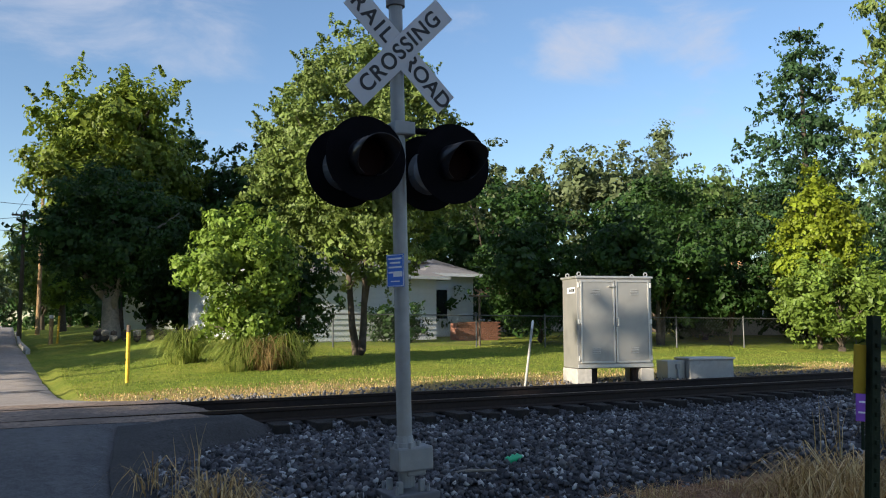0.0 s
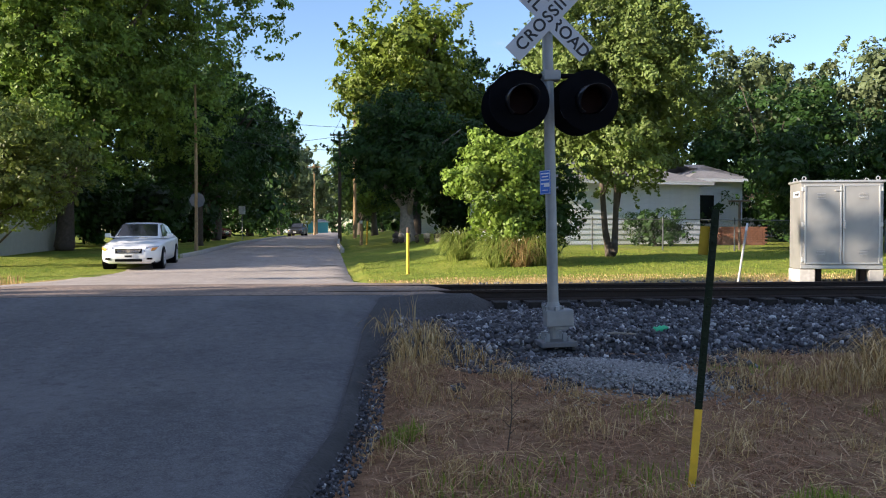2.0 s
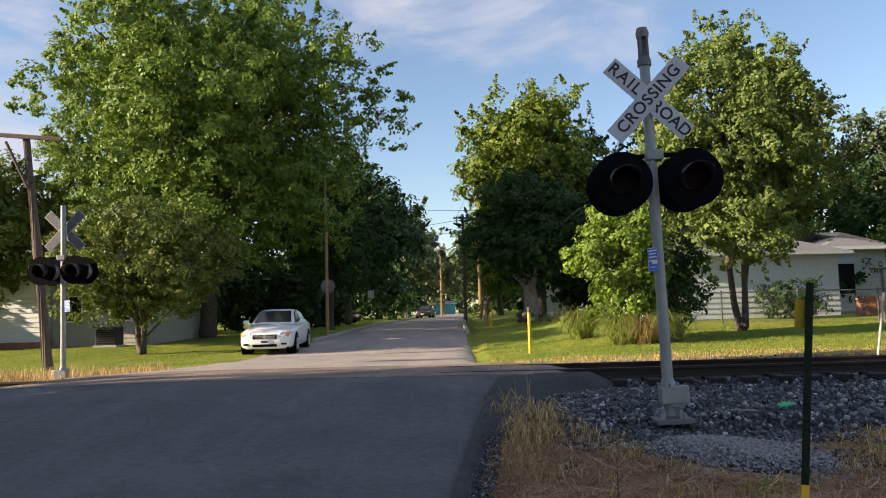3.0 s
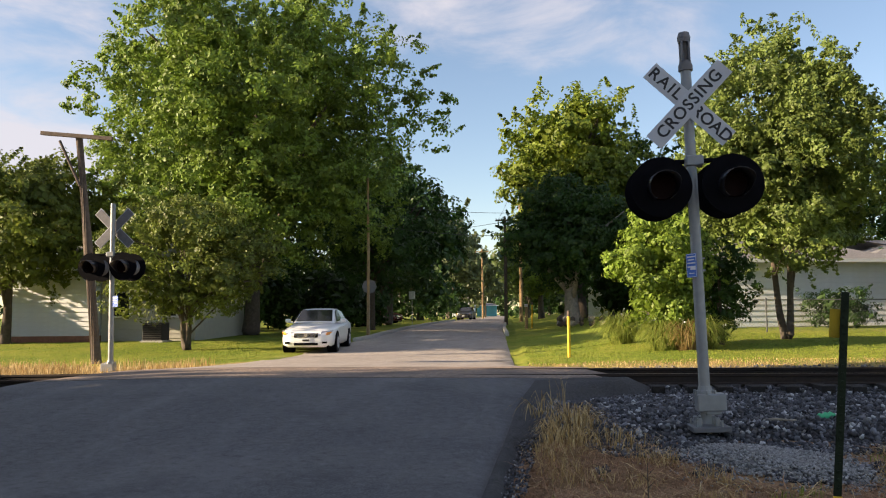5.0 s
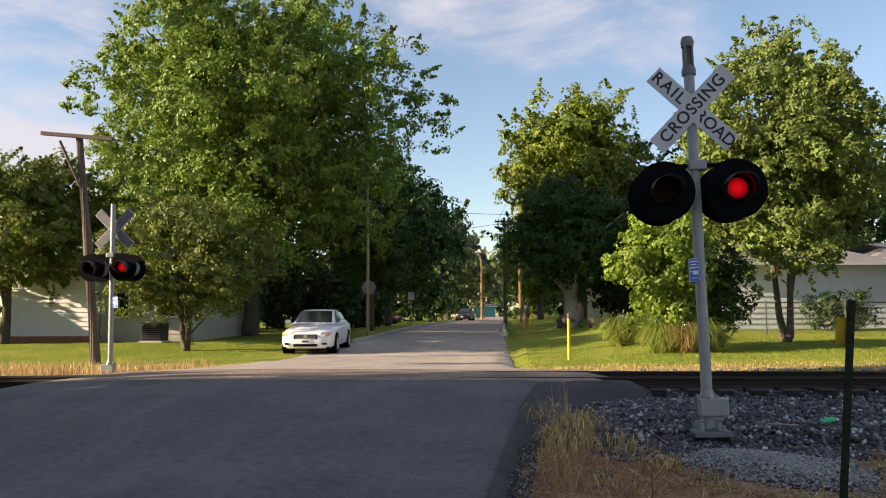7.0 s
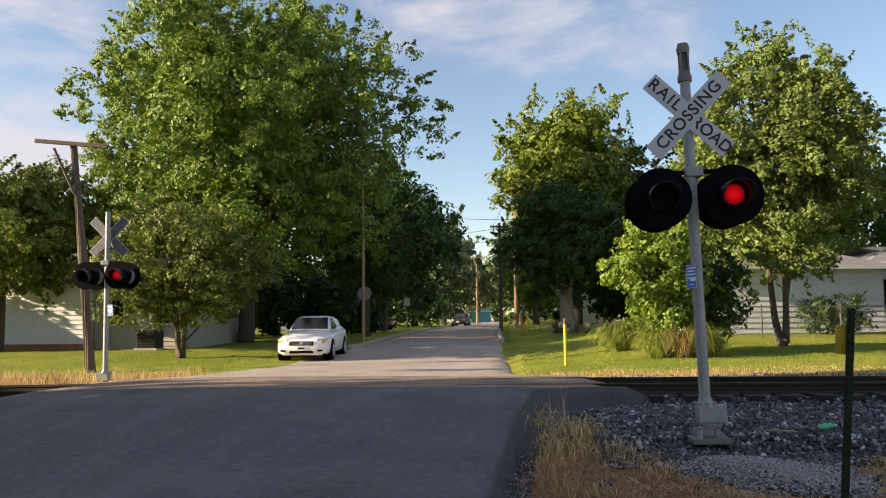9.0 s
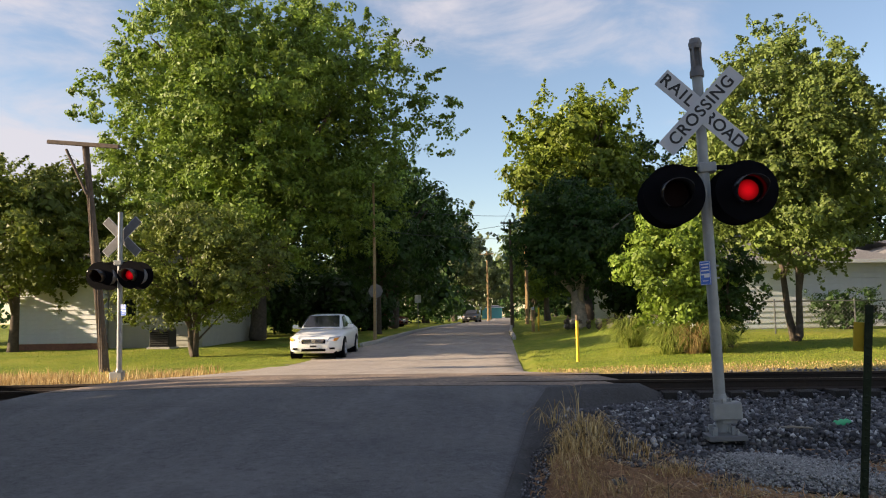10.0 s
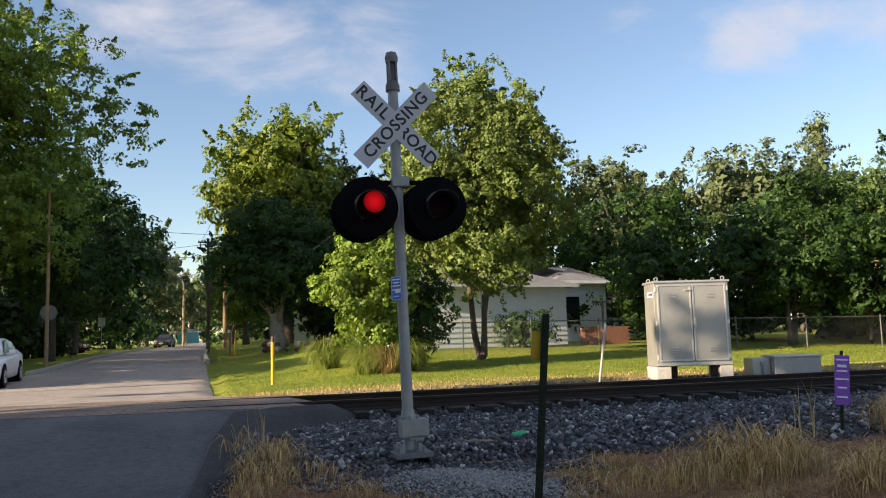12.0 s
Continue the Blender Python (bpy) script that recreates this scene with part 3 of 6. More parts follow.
def far_ballast_place(rng, count):
    out = []
    while len(out) < count:
        x, y = rng.uniform(1.6, 30), rng.uniform(16.0, 17.9)
        out.append((x, y, max(bed_z(x, y), ground_z(x, y)) + rng.uniform(0.0, 0.02)))
    return np.array(out)


def chip_place(rng, count):
    out = []
    while len(out) < count:
        a, r = rng.uniform(0, 2 * math.pi), min(1.6, abs(rng.normal()) * 0.62)
        r *= 1 + 0.35 * noise.noise((math.cos(a) * 2, math.sin(a) * 2, 4))
        x, y = 3.0 + 0.95 * r * math.cos(a), 8.1 + 0.85 * r * math.sin(a) - 0.25 * math.cos(a)
        z = max(ground_z(x, y), bed_z(x, y)) + 0.08 * max(0, 1 - r * r)
        out.append((x, y, z))
    return np.array(out)


# ---- crossing signals ----
def blade_mesh(name, parent, m):
    bm = bmesh.new()
    box(bm, 0, 0, 0, 1.22, 0.006, 0.229, bevel=0.002)
    ob = part(name, bm, M_WHITE, parent)
    ob.matrix_basis = m
    return ob


def lamp_unit(parent, x, y, z, face, lit_parts, side):
    """A black target disc with a hooded red lens; face is -1 towards the near road, 1 towards the far road."""
    turn = pose(x, y, z, 0, 0, 0 if face < 0 else 180)
    bm = bmesh.new()
    tube(bm, (0, 0.004, 0), (0, -0.004, 0), 0.345, seg=40)
    lamp = part("flashing_lamp", bm, M_BLACK, parent, "black round target disc with a hooded red lens")
    lamp.matrix_basis = turn
    bm = bmesh.new()
    tube(bm, (0, 0.004, 0), (0, 0.10, 0), 0.20, 0.185, seg=28)
    tube(bm, (0, 0.10, 0), (0, 0.15, 0), 0.185, 0.10, seg=28)
    part("housing", bm, M_HOUSING, lamp, "dull grey lamp housing behind the disc")
    bm = bmesh.new()
    # hood: a cut sleeve, long above and open below
    seg = 28
    inner, outer = [], []
    for k in range(seg + 1):
        a = radians(-62) + radians(304) * k / seg
        up = max(0.0, math.sin(a))
        ln = 0.14 + 0.20 * smooth01(-0.9, 0.6, math.sin(a))
        for r, store in ((0.160, inner), (0.166, outer)):
            store.append((bm.verts.new((r * math.cos(a), -0.004, r * math.sin(a))), bm.verts.new((r * 1.02 * math.cos(a), -ln, r * 1.02 * math.sin(a) - 0.03 * up))))
    for k in range(seg):
        for st, flip in ((inner, False), (outer, True)):
            q = (st[k][0], st[k + 1][0], st[k + 1][1], st[k][1])
            bm.faces.new(q if not flip else q[::-1])
        bm.faces.new((inner[k][1], inner[k + 1][1], outer[k + 1][1], outer[k][1]))
    part("hood", bm, M_HOOD, lamp, smooth=True)
    bm = bmesh.new()
    tube(bm, (0, -0.004, 0), (0, -0.030, 0), 0.152, 0.146, seg=32)
    part("lens", bm, M_LENS, lamp, "dark red round lens")
    bm = bmesh.new()
    tube(bm, (0, -0.002, 0), (0, 0.002, 0), 0.118, 0.118, seg=32)
    light = part("lit_lens", bm, M_GLOW, lamp, "glowing red face of the lamp")
    lit_parts.append((light, side))
    return lamp


def crossing_signal(m, label, lit_parts, bell=True, side=1):
    s = thing("crossing_signal", m, label, "crossing signal")
    bm = bmesh.new()
    tube(bm, (0, 0, 0.1), (0, 0, 4.16 if bell else 4.29), 0.064, 0.060, seg=24)
    part("mast", bm, M_GALV, s, smooth=False)
    if bell:
        bm = bmesh.new()
        tube(bm, (0, 0, 4.10), (0, 0, 4.17), 0.082, seg=24)
        tube(bm, (0, 0, 4.17), (0, 0, 4.22), 0.075, 0.066, seg=24)
        for k in range(4):
            a = radians(45 + 90 * k)
            box(bm, 0.056 * math.cos(a), 0.056 * math.sin(a), 4.33, 0.022, 0.055, 0.24, m=None)
        tube(bm, (0, 0, 4.44), (0, 0, 4.50), 0.070, 0.078, seg=24)
        tube(bm, (0, 0, 4.50), (0, 0, 4.56), 0.078, 0.060, seg=24)
        tube(bm, (0, 0, 4.20), (0, 0, 4.46), 0.022, seg=10)
        part("bell_housing", bm, M_GALVDARK, s, "grey slotted bell housing on the mast top")
    # crossbuck
    for name, ang, yy in (("crossbuck_blade", 45, -0.082), ("crossbuck_blade", -45, -0.090)):
        b = blade_mesh(name, s, pose(0, yy, 3.68, 0, ang, 0))
        bm = bmesh.new()
        box(bm, 0, 0.006, 0, 1.19, 0.004, 0.20)
        part("blade_back", bm, M_GALVDARK, b, "dull grey bare back of the blade")
        if ang == 45:
            text_mesh("lettering", "RAIL", 0.195, M_LETTER, b, pose(-0.365, -0.005, 0, 90, 0, 0), space=1.22)
            text_mesh("lettering", "ROAD", 0.195, M_LETTER, b, pose(0.345, -0.005, 0, 90, 0, 0), space=1.0)
        else:
            text_mesh("lettering", "CROSSING", 0.195, M_LETTER, b, pose(0, -0.005, 0, 90, 0, 0), space=1.12)
    # lamp arms
    bm = bmesh.new()
    box(bm, 0.03, 0, 3.02, 0.20, 0.17, 0.12, bevel=0.015)
    part("junction_box", bm, M_GALV, s)
    for sx in (-1, 1):
        bm = bmesh.new()
        tube(bm, (sx * 0.08, 0, 3.02), (sx * 0.40, 0, 3.02), 0.028, seg=12)
        tube(bm, (sx * 0.40, 0, 3.04), (sx * 0.40, 0, 2.70), 0.024, seg=12)
        tube(bm, (sx * 0.40, -0.16, 2.70), (sx * 0.40, 0.16, 2.70), 0.045, seg=12)
        part("lamp_arm", bm, M_BLACK, s)
        for face in (-1, 1):
            lamp_unit(s, sx * 0.40, face * 0.25, 2.70, face, lit_parts, sx * side)
    # base
    bm = bmesh.new()
    box(bm, 0.055, -0.01, 0.235, 0.32, 0.20, 0.20, bevel=0.018)
    box(bm, 0.07, -0.01, 0.125, 0.17, 0.15, 0.06, bevel=0.012)
    tube(bm, (0, 0, 0.33), (0, 0, 0.37), 0.098, 0.092, seg=20)
    tube(bm, (0, 0, 0.37), (0, 0, 0.42), 0.080, 0.070, seg=20)
    for k in range(6):
        a = radians(30 + 60 * k)
        tube(bm, (0.115 * math.cos(a), 0.115 * math.sin(a), 0.33), (0.115 * math.cos(a), 0.115 * math.sin(a), 0.375), 0.016, seg=6)
    tube(bm, (0, 0, 0.0), (0, 0, 0.16), 0.06, seg=14)
    part("junction_base", bm, M_GALV, s, "cast grey junction box at the mast foot")
    for sx in (-1, 1):
        for sy in (-1, 1):
            bm = bmesh.new()
            box(bm, sx * 0.10, sy * 0.10, 0.02, 0.05, 0.05, 0.10, bevel=0.008)
            tube(bm, (sx * 0.14, sy * 0.14, -0.03), (sx * 0.14, sy * 0.14, 0.04), 0.015, seg=6)
            part("foot", bm, M_GALV, s)
    bm = bmesh.new()
    box(bm, 0.02, 0, -0.055, 0.42, 0.38, 0.06, bevel=0.010)
    part("footing", bm, M_GALVDARK, s, "dark steel footing plate")
    # blue notice
    bm = bmesh.new()
    box(bm, 0, 0, 0, 0.20, 0.004, 0.275, bevel=0.0015)
    plate = part("blue_sign", bm, M_BLUE, s, "small blue emergency notice with white print")
    plate.matrix_basis = pose(-0.075, -0.05, 1.80, 0, 0, -68) if bell else pose(-0.12, 0.07, 1.85, 0, 0, 162)
    bm = bmesh.new()
    for zz, ww in ((0.10, 0.15), (0.065, 0.12), (0.028, 0.15), (-0.015, 0.05)):
        box(bm, -0.05 if ww == 0.05 else 0, -0.0035, zz, ww, 0.003, 0.014)
    box(bm, 0.03, -0.0035, -0.03, 0.10, 0.003, 0.045)
    box(bm, 0, -0.0035, -0.09, 0.10, 0.003, 0.008)
    for zz in (0.130, -0.130):
        box(bm, 0, -0.0035, zz, 0.18, 0.003, 0.004)
    for xx in (-0.093, 0.093):
        box(bm, xx, -0.0035, 0, 0.004, 0.003, 0.256)
    part("print", bm, M_SIGNWHITE, plate)
    for zz in (1.74, 1.88):
        bm = bmesh.new()
        tube(bm, (0, 0, zz - 0.008), (0, 0, zz + 0.008), 0.067, seg=20)
        box(bm, 0.075, 0, zz, 0.03, 0.02, 0.02)
        part("band_clamp", bm, M_GALV, s)
    return s


LIT = []
near_signal = crossing_signal(pose(2.605, 9.25, 0.0, 0.2, -1.5, 0), "grey crossing signal mast with white crossbuck and black lamps", LIT)
far_signal = crossing_signal(pose(-9.42, 19.14, -0.19, 0, 0.4, 180), "pale crossing signal mast standing in tall dry grass", LIT, bell=False, side=-1)


# ---- relay cabinet ----
def relay_cabinet():
    c = thing("relay_cabinet", pose(11.22, 17.28, 0.12, 0, 0, -14), "silver aluminium railway relay cabinet on concrete blocks", "cabinet")
    W, D, H, Z = 1.74, 0.80, 1.92, 0.28
    bm = bmesh.new()
    box(bm, 0, 0, Z + H / 2, W, D, H, bevel=0.012)
    part("body", bm, M_ALU, c)
    bm = bmesh.new()
    box(bm, 0, 0, Z + H + 0.02, W + 0.06, D + 0.08, 0.05, bevel=0.01)
    part("roof", bm, M_ALU_EDGE, c)
    for sx in (-1, 1):
        bm = bmesh.new()
        box(bm, 0, 0, 0, 0.79, 0.03, H - 0.16, bevel=0.008)
        d = part("door", bm, M_ALU, c, "dull aluminium door with louvres")
        d.matrix_basis = pose(sx * 0.405, -D / 2 - 0.014, Z + H / 2 + 0.03)
        bm = bmesh.new()
        for xx in (-0.375, 0.375):
            box(bm, xx, -0.022, 0, 0.035, 0.016, H - 0.17, bevel=0.004)
        for zz in (-0.86, 0.86):
            box(bm, 0, -0.022, zz, 0.71, 0.016, 0.035, bevel=0.004)
        part("door_frame", bm, M_ALU_EDGE, d)
        for zz in (0.62, -0.62):
            for k in range(4):
                bm = bmesh.new()
                box(bm, 0.04 * sx, -0.020, zz + 0.035 * k - 0.05, 0.18, 0.018, 0.014, bevel=0.005)
                part("louvre", bm, M_ALU_EDGE, d)
        for zz in (-0.78, 0.0, 0.78):
            bm = bmesh.new()
            tube(bm, (sx * 0.43, -0.01, zz - 0.05), (sx * 0.43, -0.01, zz + 0.05), 0.022, seg=10)
            box(bm, sx * 0.40, -0.018, zz, 0.07, 0.012, 0.07)
            part("hinge", bm, M_ALU_EDGE, d)
    bm = bmesh.new()
    box(bm, 0.045, -D / 2 - 0.06, Z + 0.98, 0.035, 0.07, 0.20, bevel=0.01)
    tube(bm, (0.045, -D / 2 - 0.09, Z + 0.90), (0.045, -D / 2 - 0.09, Z + 1.06), 0.016, seg=8)
    part("handle", bm, M_ALU_EDGE, c)
    bm = bmesh.new()
    box(bm, -0.09, -D / 2 - 0.05, Z + 1.74, 0.14, 0.05, 0.03, bevel=0.006)
    part("door_stay", bm, M_ALU_EDGE, c)
    bm = bmesh.new()
    box(bm, 0, -D / 2 - 0.012, Z + 0.045, W, 0.03, 0.07, bevel=0.006)
    part("sill", bm, M_ALU_EDGE, c)
    for sx in (-1, 1):
        for sy in (-1, 1):
            bm = bmesh.new()
            for k in range(12):
                a = 2 * math.pi * k / 12
                b = 2 * math.pi * (k + 1) / 12
                tube(bm, (sx * 0.78 + 0.04 * math.cos(a), sy * 0.32, Z + H + 0.09 + 0.04 * math.sin(a)),
                     (sx * 0.78 + 0.04 * math.cos(b), sy * 0.32, Z + H + 0.09 + 0.04 * math.sin(b)), 0.012, seg=6)
            part("lifting_eye", bm, M_ALU_EDGE, c)
    bm = bmesh.new()
    box(bm, -W / 2 - 0.004, -0.10, Z + 1.66, 0.006, 0.42, 0.13)
    pl = part("number_plate", bm, M_SIGNWHITE, c, "white plate with dark marks")
    bm = bmesh.new()
    for yy in (0.10, 0.02, -0.06, -0.14, -0.2):
        box(bm, -W / 2 - 0.008, -0.10 + yy * 0.8, Z + 1.66, 0.004, 0.045, 0.06)
    part("print", bm, M_LETTER, pl)
    for sx, ww in ((-0.72, 0.34), (0.74, 0.30)):
        bm = bmesh.new()
        box(bm, sx, 0, Z / 2 - 0.05, ww, D, Z + 0.08, bevel=0.015)
        part("concrete_block", bm, M_CONCRETE, c)
    for sx in (-0.42, 0.5):
        bm = bmesh.new()
        box(bm, sx, -0.2, Z / 2 - 0.03, 0.11, 0.11, Z + 0.06, bevel=0.01)
        part("leg", bm, M_RAIL, c)
    return c


relay_cabinet()


def ground_box():
    c = thing("battery_box", pose(13.75, 17.2, 0.12, 0, 0, -12), "low pale concrete battery box beside the cabinet", "box")
    bm = bmesh.new()
    box(bm, 0.2, 0, 0.17, 1.15, 0.6, 0.46, bevel=0.02)
    part("body", bm, M_CONCRETE, c)
    bm = bmesh.new()
    box(bm, 0.2, 0, 0.42, 1.20, 0.66, 0.05, bevel=0.012)
    part("lid", bm, M_ALU_EDGE, c)
    bm = bmesh.new()
    box(bm, -0.62, 0.1, 0.15, 0.46, 0.5, 0.46, bevel=0.02)
    part("side_box", bm, M_ALU, c)
    bm = bmesh.new()
    tube(bm, (-0.6, -0.17, -0.05), (-0.6, -0.17, 0.22), 0.03, seg=10)
    box(bm, -0.6, -0.17, 0.25, 0.10, 0.06, 0.12, bevel=0.01)
    part("conduit", bm, M_GALV, c)


ground_box()


# ---- posts ----
def marker_post():
    p = thing("marker_post", pose(2.345, 4.90, -0.38, 0.5, 4.6, 0), "leaning dark green steel post with a yellow painted foot", "post")
    H = 1.76
    bm = bmesh.new()
    box(bm, 0, -0.012, H / 2 + 0.25, 0.048, 0.010, H - 0.5, bevel=0.002)
    box(bm, 0, 0.008, H / 2 + 0.25, 0.010, 0.034, H - 0.5, bevel=0.002)
    for k in range(24):
        box(bm, 0, -0.020, 0.55 + 0.05 * k, 0.020, 0.010, 0.016, bevel=0.002)
    part("post", bm, M_GREENPOST, p)
    bm = bmesh.new()
    box(bm, 0, -0.013, 0.22, 0.050, 0.012, 0.56, bevel=0.002)
    box(bm, 0, 0.008, 0.22, 0.012, 0.036, 0.56, bevel=0.002)
    part("painted_foot", bm, M_YELLOW, p, "yellow painted lower end")
    bm = bmesh.new()
    box(bm, -0.045, 0.02, H - 0.20, 0.065, 0.008, 0.18, bevel=0.003)
    part("reflector_plate", bm, M_OLIVE, p, "small dull yellow plate bolted near the top")


marker_post()


def purple_sign():
    p = thing("warning_marker", pose(8.32, 9.14, -0.12, -4, 4, -32), "purple and white warning marker on a leaning post", "sign")
    bm = bmesh.new()
    tube(bm, (0, 0.03, -0.2), (0, 0.03, 1.04), 0.02, seg=8)
    part("post", bm, M_GREENPOST, p)
    bm = bmesh.new()
    box(bm, 0, 0, 0.66, 0.18, 0.006, 0.64, bevel=0.002)
    plate = part("plate", bm, M_PURPLE, p, "purple plate with white print")
    for zz, ww, hh in ((0.92, 0.14, 0.02), (0.84, 0.11, 0.035), (0.775, 0.13, 0.02), (0.67, 0.16, 0.02), (0.56, 0.11, 0.02), (0.44, 0.13, 0.02)):
        bm = bmesh.new()
        box(bm, 0, -0.005, zz, ww, 0.004, hh)
        part("print", bm, M_SIGNWHITE, plate)


purple_sign()


def yellow_post(x, y, z, h, r, name_label, mat=None, lean=0.0):
    p = thing("marker_post", pose(x, y, z, 0, lean, 0), name_label, "post")
    bm = bmesh.new()
    tube(bm, (0, 0, -0.2), (0, 0, h - 0.16), r, seg=12)
    part("tube", bm, mat or M_YELLOW, p)
    bm = bmesh.new()
    tube(bm, (0, 0, h - 0.16), (0, 0, h - 0.02), r * 1.02, seg=12)
    tube(bm, (0, 0, h - 0.02), (0, 0, h), r * 1.02, r * 0.6, seg=12)
    part("cap", bm, M_POLE if mat is None else M_SIGNWHITE, p, "dark cap" if mat is None else "white cap")


yellow_post(2.02, 23.0, 0.07, 1.28, 0.045, "slim yellow marker post in the lawn edge")
yellow_post(8.40, 16.3, 0.03, 1.40, 0.024, "leaning pale marker stake by the gravel", M_CONCRETE, 9)


# ---- trees ----
def crown_arrays(rng, lobes, count, leaf, droop=0.0, shell=0.45, per=44, shoots=0.14):
    """Leaves in clumps: each clump is a domed spray at the end of a twig of a lobe, some drawn out into shoots; each leaf is one folded blade."""
    w = np.array([l[3] * l[4] * l[5] for l in lobes]) ** 0.70
    clumps = max(1, count // per)
    pick = rng.choice(len(lobes), size=clumps, p=w / w.sum())
    L = np.array(lobes)[pick]
    d = rng.normal(size=(clumps, 3))
    d /= np.linalg.norm(d, axis=1, keepdims=True)
    r = shell + (1 - shell) * rng.random(clumps) ** 0.5
    far = rng.random(clumps) < 0.10
    r[far] *= rng.uniform(1.0, 1.18, far.sum())
    cc = L[:, :3] + d * L[:, 3:6] * r[:, None]
    out = d + np.array((0, 0, 0.45)) + rng.normal(size=(clumps, 3)) * 0.25
    out /= np.linalg.norm(out, axis=1, keepdims=True)
    cr = leaf * rng.uniform(1.4, 3.9, clumps)
    long = np.where(rng.random(clumps) < shoots, rng.uniform(1.2, 2.6, clumps), 0.0)
    k = np.repeat(np.arange(clumps), per)
    n = len(k)
    u = rng.normal(size=(n, 3))
    u /= np.linalg.norm(u, axis=1, keepdims=True)
    dot = (u * out[k]).sum(1)
    flip = (dot < -0.15) & (rng.random(n) < 0.85)
    u[flip] -= 2 * (dot[flip])[:, None] * out[k][flip]
    q = rng.random(n)
    along = long[k] * rng.random(n)
    thin = np.where(long[k] > 0, 0.55 * (1.1 - along / (long[k] + 0.01)), 1.0)
    c = cc[k] + u * np.array((1, 1, 0.72)) * (cr[k] * thin * q ** 0.4)[:, None] + out[k] * (along * cr[k])[:, None]
    nrm = u * 0.8 + out[k] * 0.65 + rng.normal(size=(n, 3)) * 0.42
    nrm /= np.linalg.norm(nrm, axis=1, keepdims=True)
    t = np.cross(nrm, rng.normal(size=(n, 3)))
    t /= np.linalg.norm(t, axis=1, keepdims=True)
    b = np.cross(nrm, t)
    s = leaf * rng.uniform(0.6, 1.25, (n, 1))
    p0 = c - t * s * 0.6
    p2 = c + t * s * 0.6 - np.array((0, 0, 1)) * droop * s
    p1 = c + b * s * 0.38 + nrm * s * 0.10
    p3 = c - b * s * 0.38 + nrm * s * 0.10
    v = np.stack([p0, p1, p2, p3], 1).reshape(-1, 3)
    q = np.arange(n) * 4
    f = np.concatenate([np.stack([q, q + 1, q + 2], 1), np.stack([q, q + 2, q + 3], 1)])
    return v, f


def make_lobes(rng, c, r, n, size=(0.28, 0.45), spread=0.72, cone=0.0):
    """Uneven lobes inside an ellipsoid crown; cone narrows it towards the top."""
    out = []
    for _ in range(n):
        d = rng.normal(size=3)
        d /= np.linalg.norm(d)
        k = spread * (0.35 + 0.65 * rng.random() ** 0.5)
        p = d * k
        narrow = 1 - cone * (p[2] + 0.6)
        s = rng.uniform(*size)
        p[:2] *= narrow
        s *= max(0.45, narrow)
        out.append((c[0] + p[0] * r[0], c[1] + p[1] * r[1], c[2] + p[2] * r[2], s * r[0], s * r[1], s * min(r[2], (r[0] + r[1]) * 0.6)))
    return out


